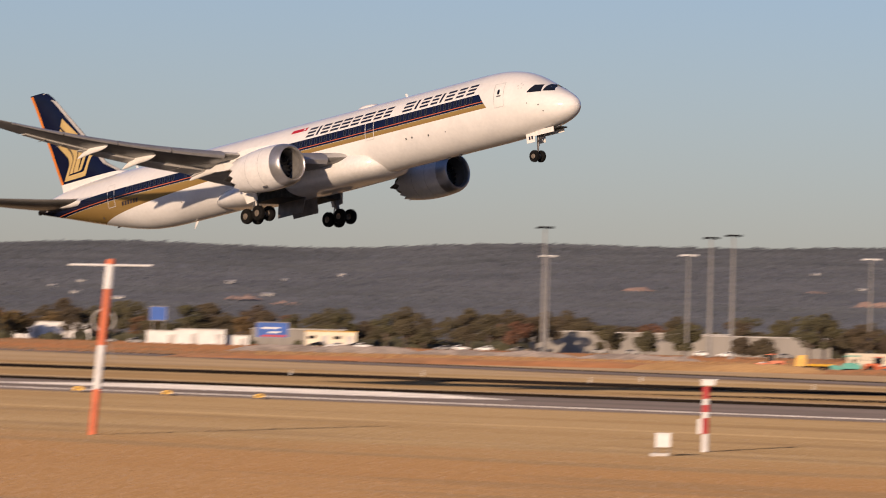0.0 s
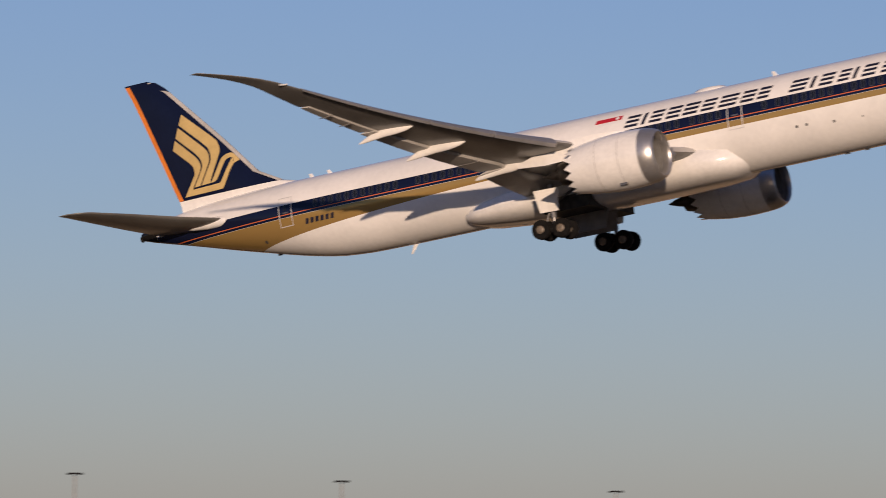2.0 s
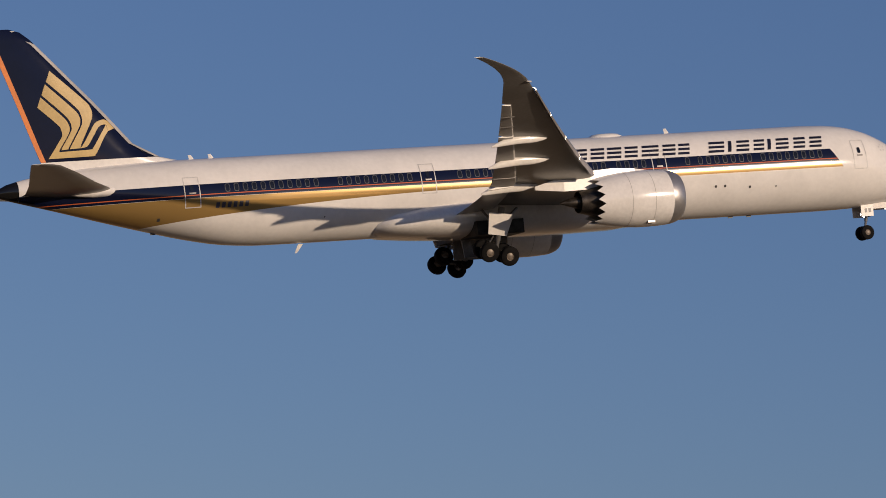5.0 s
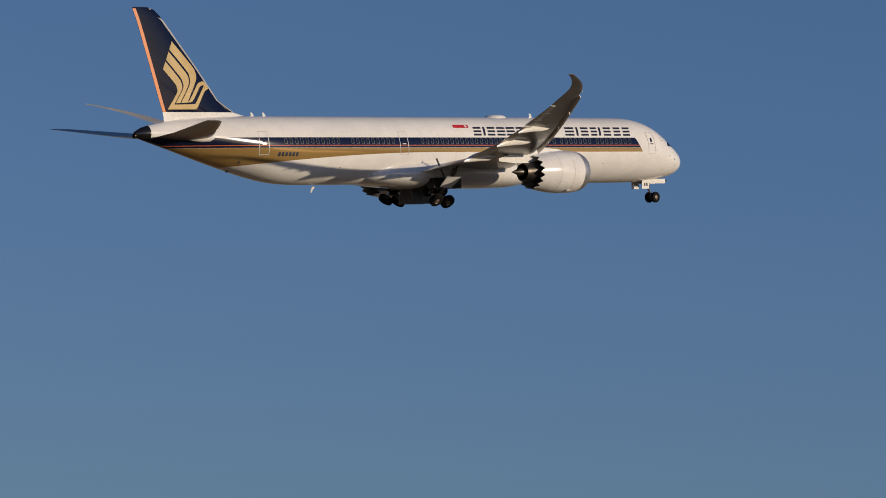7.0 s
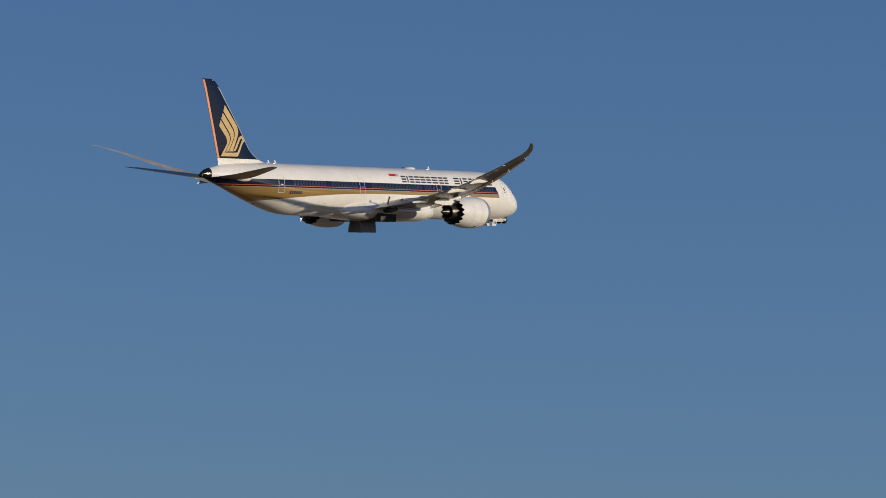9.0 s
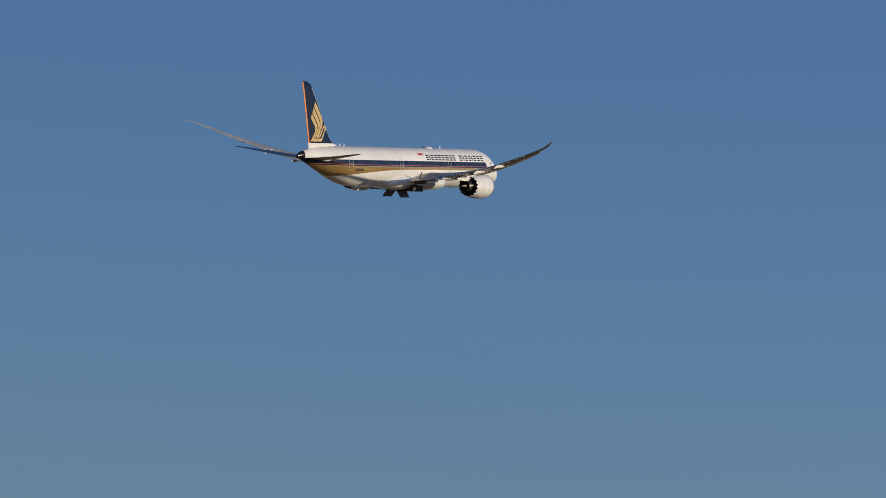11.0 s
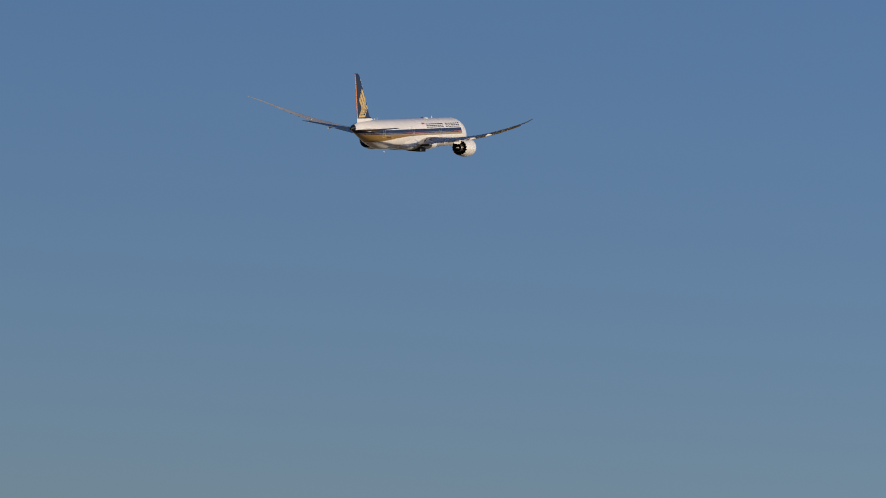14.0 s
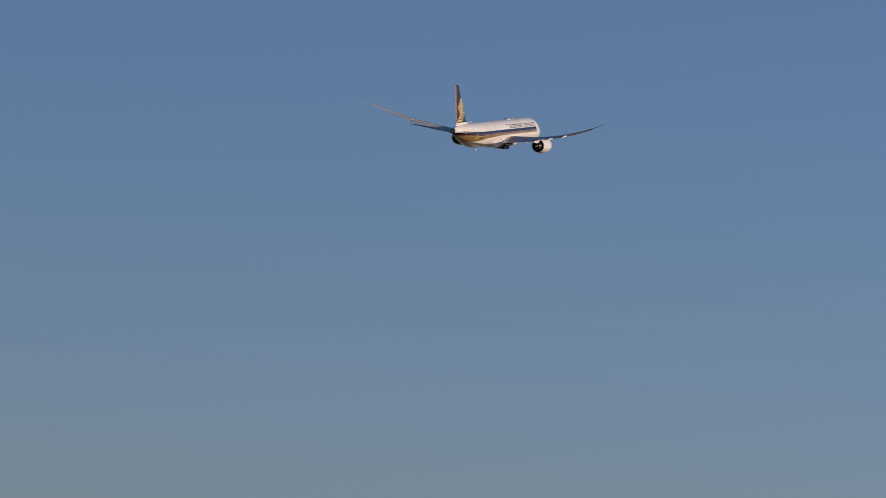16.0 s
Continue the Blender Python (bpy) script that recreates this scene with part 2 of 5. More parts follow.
def profile_at(s, col):
    """Monotone cubic through a column of the fuselage's stations."""
    h, d = np.diff(STA), np.diff(col) / np.diff(STA)
    g = np.zeros(len(STA))
    for i in range(1, len(STA) - 1):
        g[i] = 0 if d[i - 1] * d[i] <= 0 else 2 * d[i - 1] * d[i] / (d[i - 1] + d[i])
    g[0], g[-1] = d[0], d[-1]
    i = int(np.clip(np.searchsorted(STA, s) - 1, 0, len(STA) - 2))
    u = (s - STA[i]) / h[i]
    return ((2 * u**3 - 3 * u**2 + 1) * col[i] + (u**3 - 2 * u**2 + u) * h[i] * g[i] + (3 * u**2 - 2 * u**3) * col[i + 1] + (u**3 - u**2) * h[i] * g[i + 1])


def skin(s, z, side, lift=0.0):
    """The point of the fuselage's skin at station s and height z; side -1 is its right."""
    t, b, w = profile_at(s, TOP), profile_at(s, BOT), profile_at(s, HALF)
    c, h = (t + b) / 2, (t - b) / 2
    q = max(-0.999, min(0.999, (z - c) / h))
    return Vector((-s, side * (w * math.sqrt(1 - q * q) + lift * math.sqrt(1 - q * q)), z + lift * q))


def decal(bm, s0, s1, z0, z1, side, slant=0.0, lift=0.012, ns=2, nz=4):
    """A thin patch that lies on the skin; slant: how far the top leans forward."""
    g = [[bm.verts.new(skin(s0 + (s1 - s0) * i / ns - slant * j / nz, z0 + (z1 - z0) * j / nz, side, lift)) for j in range(nz + 1)] for i in range(ns + 1)]
    for i in range(ns):
        for j in range(nz):
            q = (g[i][j], g[i + 1][j], g[i + 1][j + 1], g[i][j + 1])
            bm.faces.new(q if side > 0 else q[::-1])


def frame_decal(bm, s0, s1, z0, z1, side, w=0.06, lift=0.014):
    decal(bm, s0, s0 + w, z0, z1, side, lift=lift, ns=1, nz=6)
    decal(bm, s1 - w, s1, z0, z1, side, lift=lift, ns=1, nz=6)
    decal(bm, s0, s1, z1 - w, z1, side, lift=lift, nz=1)
    decal(bm, s0, s1, z0, z0 + w, side, lift=lift, nz=1)


def pill(bm, s, z, w, h, side, lift):
    """An upright rounded window patch on the skin."""
    c = []
    for i in range(16):
        a = 2 * math.pi * i / 16
        ca, sa_ = math.cos(a), math.sin(a)
        c.append((s + w / 2 * math.copysign(abs(ca) ** 0.6, ca), z + h / 2 * math.copysign(abs(sa_) ** 0.6, sa_)))
    v = [bm.verts.new(skin(p, q, side, lift)) for p, q in c]
    bm.faces.new(v if side > 0 else v[::-1])


plane = tagged(new("airliner"), "cream wide-body twin-engine airliner with navy and gold bands, climbing", "airplane")


def foil(le, te, z, thick, twist=0.0, n=12):
    """A closed aerofoil ring between leading edge le and trailing edge te (Vectors in x and y), at height z."""
    c = (te - le).length
    pts = []
    for i in range(2 * n):
        u = i / n
        top = u <= 1
        f = u if top else 2 - u
        f = 0.5 - 0.5 * math.cos(math.pi * f)
        t = 5 * thick * (0.2969 * math.sqrt(f) - 0.126 * f - 0.3516 * f * f + 0.2843 * f**3 - 0.1036 * f**4)
        cam_ = 0.012 * math.sin(math.pi * f)
        p = le + (te - le) * f
        pts.append(Vector((p.x, p.y, z + c * (cam_ + (t if top else -0.8 * t)) - c * f * math.tan(radians(twist)))))
    return pts


def wing_z(y):
    return -1.2 + 0.068 * (y - 2.9) + 0.0065 * (y - 2.9) ** 2


def wing_le(y):
    if y < 26.8:
        return 25.0 + (y - 2.9) * 0.7
    k = y - 26.8
    return 25.0 + (26.8 - 2.9) * 0.7 + k * 0.7 + 0.185 * k ** 2.1


def wing_te(y):
    if y < 9.9:
        return 36.9 + (y - 2.9) * 0.06
    a = 37.32 + (y - 9.9) * 0.365
    return a if y < 26.8 else a + 0.20 * (y - 26.8) ** 2.0


def wing_ring(y, side, chop=1.0):
    le, te = wing_le(y), wing_te(y)
    thick = 0.13 - 0.045 * min(1, (y - 2.0) / 20)
    te_c = le + (te - le) * chop
    return foil(Vector((-le, side * y, 0)), Vector((-te_c, side * y, 0)), wing_z(y), thick * (1.0 if chop == 1 else 1.1), 0.8 - y * 0.04)


def add_fuselage():
    st = sorted(set(list(STA) + list(np.arange(9.6, 66, 1.0)) + [0.03, 0.06, 0.25, 0.7, 1.4, 2.2, 3.0, 3.8, 4.8, 6.0, 7.3, 66.6, 65.85, 65.95]))
    rings = []
    for s in st:
        t, b, w = (profile_at(s, q) for q in (TOP, BOT, HALF))
        rings.append([Vector((-s, w * math.cos(2 * math.pi * i / 64), (t + b) / 2 + (t - b) / 2 * math.sin(2 * math.pi * i / 64))) for i in range(64)])
    fus = part("fuselage", smooth(loft(rings), 60), M["livery"], plane)
    # belly fairing round the wing root
    rings = []
    for s, w, h, zc in ((21.3, 0.3, 0.2, -2.0), (21.9, 1.7, 0.7, -2.0), (22.8, 2.7, 1.1, -2.0), (24.5, 3.08, 1.3, -1.95), (28, 3.2, 1.4, -1.9), (36, 3.2, 1.38, -1.9), (39.0, 3.05, 1.15, -1.95), (41.2, 2.72, 0.85, -2.05), (42.3, 2.0, 0.55, -2.15), (42.9, 0.5, 0.2, -2.25)):
        rings.append([Vector((-s, w * math.copysign(abs(math.cos(a)) ** 0.75, math.cos(a)), zc + h * math.copysign(abs(math.sin(a)) ** 0.85, math.sin(a)))) for a in [2 * math.pi * i / 32 for i in range(32)]])
    part("belly_fairing", smooth(loft(rings), 60), M["paint"], plane)
    return fus


def add_details(fus):
    for side in (-1, 1):
        # cabin doors, outlined
        for s0, w in ((5.85, 1.07), (21.2, 1.07), (38.25, 1.07), (54.9, 1.07)):
            bm = bmesh.new()
            frame_decal(bm, s0, s0 + w, -0.32, 1.72, side)
            d = part("door", bm, M["line"], fus, "grey-outlined cabin door")
            bm = bmesh.new()
            pill(bm, s0 + w * 0.52, 0.98, 0.26, 0.42, side, 0.02)
            part("window", bm, M["glass"], d)
            bm = bmesh.new()
            decal(bm, s0 + 0.3, s0 + 0.75, 0.58, 0.68, side, lift=0.02, nz=1)
            part("handle", bm, M["steel"], d)
        # cabin windows
        pitch = 0.622
        stops = [(9.5, 5.2), (14.9, 4.6), (19.6, 1.0), (22.9, 2.6), (25.9, 11.6), (40.1, 6.2), (46.8, 7.2)]
        for a, run in stops:
            for i in range(int(run / pitch)):
                bm = bmesh.new()
                pill(bm, a + i * pitch, 0.87, 0.27, 0.47, side, 0.014)
                w_ = part("window", bm, M["glass"], fus)
                bm = bmesh.new()
                pill(bm, a + i * pitch, 0.87, 0.35, 0.56, side, 0.009)
                part("window_rim", bm, M["rim"], w_)
        # the airline's name, as plain bars
        spots = [0.0, 0.058, 0.085, 0.142, 0.2, 0.262, 0.322, 0.396, 0.452, 0.56, 0.63, 0.66, 0.722, 0.772, 0.802, 0.866, 0.924]
        widths = [0.046, 0.012, 0.044, 0.048, 0.05, 0.046, 0.06, 0.046, 0.04, 0.056, 0.012, 0.046, 0.038, 0.012, 0.046, 0.042, 0.044]
        back, fore = 29.75, 8.55
        for a, w in zip(spots, widths):
            s1 = back - a * (back - fore) if side < 0 else fore + a * (back - fore)
            s0 = s1 - w * (back - fore) if side < 0 else s1 + w * (back - fore)
            bm = bmesh.new()
            if w < 0.02:
                decal(bm, s0, s1, 1.36, 2.14, side, slant=0.3 * -side, lift=0.014)
            else:
                for z0 in (1.36, 1.665, 1.97):
                    lean = 0.3 * (z0 - 1.36) / 0.78 * side
                    decal(bm, s0 + lean, s1 + lean, z0, z0 + 0.17, side, slant=0.065 * -side, lift=0.014)
            part("name_bar", bm, M["ink"], fus)
        # flag
        bm = bmesh.new()
        decal(bm, 30.0, 31.95, 2.05, 2.33, side, slant=0.1, lift=0.014)
        fl = part("flag", bm, M["red"], fus, "red and white flag")
        bm = bmesh.new()
        pill(bm, 30.3, 2.2, 0.24, 0.2, side, 0.02)
        part("flag_emblem", bm, M["paint"], fl)
        # registration, as bars
        for i in range(6):
            bm = bmesh.new()
            decal(bm, 51.7 + i * 0.40, 51.95 + i * 0.40, -0.42, -0.06, side, slant=0.08, lift=0.014)
            part("marking_bar", bm, M["ink"], fus)
        # star mark, vents and sensor dots
        for i in range(5):
            a = 2 * math.pi * i / 5 + 0.3
            bm = bmesh.new()
            pill(bm, 4.35 + 0.22 * math.cos(a), 1.12 + 0.22 * math.sin(a), 0.13, 0.13, side, 0.014)
            part("emblem_dot", bm, M["line"], fus)
        for s, z, w in ((17.6, -0.95, 0.17), (16.9, -0.95, 0.17), (15.0, -1.1, 0.17), (13.0, -1.15, 0.1), (2.6, -0.75, 0.12), (2.3, -1.3, 0.1), (3.6, -0.45, 0.08), (46.3, -1.4, 0.1), (57.6, -0.9, 0.2)):
            bm = bmesh.new()
            pill(bm, s, z, w, w, side, 0.013)
            part("vent", bm, M["dark_grey"], fus)
        # cockpit windows: a front pane and a side pane
        for name in ("front", "side"):
            bm = bmesh.new()
            if name == "front":
                grid = [[skin(1.62 + 0.80 * u, 0.30 + 0.10 * u + v * (0.02 + 0.58 * min(1, u * 1.6)), side, 0.02) for v in (0, 0.25, 0.5, 0.75, 1)] for u in (0, 0.2, 0.4, 0.6, 0.8, 1)]
            else:
                grid = [[skin(2.50 + 1.12 * u + 0.16 * v * (1 - u), 0.36 + 0.08 * u + v * (0.64 if u < 0.6 else 0.64 - (u - 0.6) * 1.35), side, 0.02) for v in (0, 0.25, 0.5, 0.75, 1)] for u in (0, 0.2, 0.4, 0.6, 0.8, 1)]
            vs = [[bm.verts.new(p) for p in col] for col in grid]
            for a, b in zip(vs, vs[1:]):
                for j in range(4):
                    q = (a[j], b[j], b[j + 1], a[j + 1])
                    bm.faces.new(q if side > 0 else q[::-1])
            part("cockpit_window", bm, M["glass"], fus, "black cockpit window")
    # antennas and domes on the crown, drain masts below
    for s, h in ((19.3, 0.55), (52.6, 0.5), (54.0, 0.5)):
        bm = loft([[Vector((-s - 0.35 * k / 3 - u * (0.45 - 0.08 * k), v * 0.04, 2.9 + h * k / 3)) for u, v in ((0, 0), (0.3, 1), (1, 0), (0.3, -1))] for k in range(4)])
        part("antenna", bm, M["paint"], plane, "cream blade antenna")
    for s, r, h in ((24.3, 1.05, 0.36), (40.5, 0.6, 0.16)):
        rings = [[Vector((-s + 1.25 * r * c * math.cos(a), 0.7 * r * c * math.sin(a), 2.9 + (h + 0.06) * q)) for a in [2 * math.pi * i / 20 for i in range(20)]] for c, q in ((1, 0), (0.96, 0.5), (0.75, 0.85), (0.4, 0.97), (0.1, 1))]
        part("radome", smooth(loft(rings)), M["paint"], plane, "low cream antenna dome")
    bm = loft([[Vector((-47.0 - 0.25 * k - u * (0.36 - 0.1 * k), v * 0.05, -2.9 - 0.3 * k)) for u, v in ((0, 0), (0.3, 1), (1, 0), (0.3, -1))] for k in range(3)])
    part("drain_mast", bm, M["paint"], plane)
    for s in (14.0, 15.4, 57.5):
        bm = bmesh.new()
        box(bm, (-s, 0, profile_at(s, BOT) - 0.03), (0.34, 0.05, 0.14))
        part("drain_mast", bm, M["dark_grey"], plane)


def add_wing(side):
    ys = [1.5, 2.9, 5, 7.5, 9.9, 12, 14, 16, 18, 20, 22, 23.8, 24.0, 25.5, 26.8, 27.3, 28.0, 28.6, 29.1, 29.5, 29.8, 30.0]
    rings = [wing_ring(max(y, 2.0), side, 0.82) if y < 23.9 else wing_ring(y, side) for y in ys]
    bm = smooth(loft(rings), 50)
    # upward faces get the paler grey, sunlight put into the colour
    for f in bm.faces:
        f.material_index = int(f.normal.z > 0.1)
    wing = part("wing", bm, [M["wing_grey"], M["pale_grey"]], plane, "grey swept wing with sunlight painted on its top, bent upward")
    # leading-edge slats, slightly out
    for a, b in ((4.2, 8.4), (11.4, 15.0), (15.1, 18.7), (18.8, 22.4), (22.5, 26.0)):
        rings = []
        for y in np.linspace(a, b, 5):
            le, c = wing_le(y), wing_te(y) - wing_le(y)
            z = wing_z(y)
            r = 0.055 * c
            rings.append([Vector((-(le - 0.25 + r * 0.9 * u), side * y, z - 0.10 + r * v)) for u, v in ((0.0, -0.2), (0.35, 0.5), (1.2, 0.95), (2.4, 1.15), (2.2, 0.9), (1.0, 0.4), (0.7, -0.3), (0.4, -0.8))])
        part("slat", smooth(loft(rings), 40), M["metal"], wing, "bare metal slat")
    # flaps and ailerons, drooped
    for name, a, b, droop, drop in (("flap", 3.0, 9.4, 9, 0.06), ("flaperon", 9.45, 11.4, 5, 0.04), ("flap", 11.45, 19.2, 5, 0.03), ("aileron", 19.25, 23.85, 2, 0.0)):
        rings = []
        for y in np.linspace(a, b, 6):
            le, te = wing_le(y), wing_te(y)
            c = te - le
            s0 = le + 0.765 * c
            z0 = wing_z(y) - 0.765 * c * math.tan(radians(0.8 - y * 0.04)) - drop
            ch = te - s0 + 0.22 * max(0.0, 1 - (y - 3.0) / 20.8)
            tk = 0.055 * ch + 0.05
            dr = math.tan(radians(droop + 0.8 - y * 0.04))
            rings.append([Vector((-(s0 + ch * u), side * y, z0 - ch * u * dr + tk * v)) for u, v in ((0, 0), (0.08, 0.9), (0.35, 1.0), (1, 0.05), (1, -0.05), (0.35, -0.8), (0.08, -0.9))])
        part(name, smooth(loft(rings), 40), M["pale_grey"], wing, "pale grey trailing-edge surface")
    # flap track fairings
    for y, ln, wd in ((9.1, 4.1, 0.42), (15.0, 4.3, 0.38), (18.8, 3.9, 0.32)):
        te = wing_te(y)
        zz = wing_z(y) - (te - wing_le(y)) * 0.8 * math.tan(radians(0.8 - y * 0.04)) - 0.28
        rings = []
        for u in np.linspace(0, 1, 13):
            r = wd * max(0.03, math.sin(math.pi * min(1, u * 0.97 + 0.01)) ** 0.6) * (1.0 - 0.35 * u)
            zc = zz + 0.15 - (0.0 if u < 0.45 else (u - 0.45) ** 1.5 * ln * 0.26)
            rings.append([Vector((-(te - ln * 0.86 + ln * u), side * y + r * 0.62 * math.cos(a), zc + r * 1.15 * math.sin(a))) for a in [2 * math.pi * i / 14 for i in range(14)]])
        part("flap_fairing", smooth(loft(rings), 60), M["paint"], wing, "cream canoe-shaped flap fairing")
    # small static wicks and vents below the outer wing
    for y in (20.9, 22.4):
        bm = bmesh.new()
        te = wing_te(y)
        rod(bm, (-(te - 0.9), side * y, wing_z(y) - 0.14), (-(te + 0.05), side * y, wing_z(y) - 0.18), 0.045, 0.02, 8)
        part("hinge_fairing", bm, M["wing_grey"], wing)
    bm = bmesh.new()
    rod(bm, (-(wing_le(26.8) - 0.12), side * 26.8, wing_z(26.8)), (-(wing_le(26.8) + 0.3), side * (26.8 + 0.3), wing_z(26.8)), 0.06, 0.05, 8)
    part("tip_light", bm, M["line"], wing)
    return wing


ENG_Y, ENG_Z, ENG_S = 9.9, -2.1, 24.15


def add_engine(side):
    at = Vector((0, side * ENG_Y, ENG_Z))
    hub_ = new("engine")
    hub_.parent = plane
    tagged(hub_, "cream turbofan engine with a polished inlet lip")
    droop = Matrix.Translation(at) @ pose(0, 0, 0, 0, 0, 0)

    def ring_part(name, prof, material, label="", ang=40, n=48, cap=False):
        bm = loft([[droop @ p for p in r] for r in revolve([(-s, r) for s, r in prof], n)], cap=cap)
        return part(name, smooth(bm, ang), material, hub_, label)

    s = ENG_S
    ring_part("inlet_lip", [(s + 1.0, 1.812), (s + 0.75, 1.785), (s + 0.45, 1.72), (s + 0.15, 1.60), (s + 0.02, 1.50), (s, 1.44), (s + 0.06, 1.38), (s + 0.25, 1.34), (s + 0.6, 1.36)], M["metal"], "polished metal inlet lip")
    ring_part("inlet_duct", [(s + 0.6, 1.36), (s + 1.3, 1.42), (s + 1.9, 1.44)], M["duct"])
    # cowl with a saw-toothed trailing edge
    prof = [(s + 1.002, 1.814), (s + 1.5, 1.85), (s + 2.2, 1.875), (s + 3.1, 1.875), (s + 4.2, 1.80), (s + 5.2, 1.66), (s + 5.75, 1.555)]
    n = 96
    rings = revolve([(-a, b) for a, b in prof], n)
    teeth = []
    for i in range(n):
        k = abs(((i % 6) / 6.0) * 2 - 1)
        a = 2 * math.pi * i / n
        xx, rr = -(s + 5.85 + 0.5 * k), 1.535 - 0.05 * k
        teeth.append(Vector((xx, rr * math.cos(a), rr * math.sin(a))))
    inner = [Vector((p.x + 0.02, p.y * 0.975, p.z * 0.975)) for p in teeth]
    back = [Vector((-(s + 4.2), p.y * 1.02, p.z * 1.02)) for p in inner]
    cowl = part("cowl", smooth(loft([[droop @ p for p in r] for r in rings + [teeth, inner, back]], cap=False), 35), [M["paint"]], hub_, "cream engine cowl with saw-toothed rear edge")
    for a0 in (0.0,):
        bm = bmesh.new()
        box(bm, droop @ Vector((-(s + 2.5), side * 1.0, -1.62)), (0.5, 0.16, 0.14))
        part("cowl_latch", bm, M["steel"], cowl)
    # seams between the cowl's panels
    for at_s, r in ((s + 2.35, 1.880), (s + 4.0, 1.819)):
        bm = loft([[droop @ p for p in r_] for r_ in revolve([(-at_s, r), (-(at_s + 0.035), r)], 64)], cap=False)
        part("panel_seam", smooth(bm), M["seam"], cowl, "thin grey panel seam")
    # core nozzle and plug
    ring_part("core_nozzle", [(s + 4.2, 1.20), (s + 5.6, 1.05), (s + 6.6, 0.86), (s + 7.2, 0.72), (s + 7.18, 0.68), (s + 6.4, 0.66)], M["hot"])
    ring_part("exhaust_plug", [(s + 6.2, 0.50), (s + 7.2, 0.42), (s + 7.9, 0.24), (s + 8.5, 0.04)], M["hot"], cap=True)
    # fan
    for i in range(20):
        bm = bmesh.new()
        a = 2 * math.pi * i / 20
        q = []
        for r, tw, w in ((0.3, 0.2, 0.28), (0.8, 0.55, 0.36), (1.40, 0.95, 0.42)):
            for e in (-1, 1):
                da = e * w / 2 * math.cos(tw) / r
                q.append(bm.verts.new(droop @ Vector((-(s + 1.75) + e * w / 2 * math.sin(tw), r * math.cos(a + da), r * math.sin(a + da)))))
        bm.faces.new((q[0], q[1], q[3], q[2]))
        bm.faces.new((q[2], q[3], q[5], q[4]))
        part("fan_blade", bm, M["fan"], hub_)
    ring_part("spinner", [(s + 1.1, 0.02), (s + 1.3, 0.16), (s + 1.6, 0.29), (s + 1.9, 0.33)], M["dark_grey"], cap=True)
    ring_part("duct_floor", [(s + 1.95, 0.02), (s + 1.96, 1.46)], M["fan"])
    # pylon up to the wing
    yl = side * ENG_Y
    rings = []
    for u, sz, zt, zb, w in ((0, s + 1.9, 1.86, 1.7, 0.05), (0.2, s + 3.0, 2.0, 1.5, 0.26), (0.5, s + 4.6, 2.1, 1.0, 0.3), (0.7, s + 6.2, 2.0, 0.8, 0.3), (0.85, s + 8.2, 1.7, 0.75, 0.26), (1, s + 10.2, 1.2, 0.95, 0.08)):
        rings.append([Vector((-sz, yl + w * c, ENG_Z + (zt if d > 0 else zb))) for c, d in ((-1, 1), (1, 1), (1, -1), (-1, -1))])
    part("pylon", loft(rings), M["paint"], plane, "cream engine pylon")
    # strake
    bm = bmesh.new()
    a = radians(38)
    for sg in (-side,):
        p = [droop @ Vector((-(s + 1.8 + k), sg * (1.86 + h) * math.sin(a), (1.86 + h) * math.cos(a))) for k, h in ((0, 0), (0.8, 0.35), (1.6, 0.4), (1.7, 0))]
        vs = [bm.verts.new(q) for q in p] + [bm.verts.new(q + Vector((0, 0.03, 0.02))) for q in p]
        bm.faces.new(vs[:4])
        bm.faces.new(vs[4:][::-1])
    part("strake", bm, M["paint"], hub_)


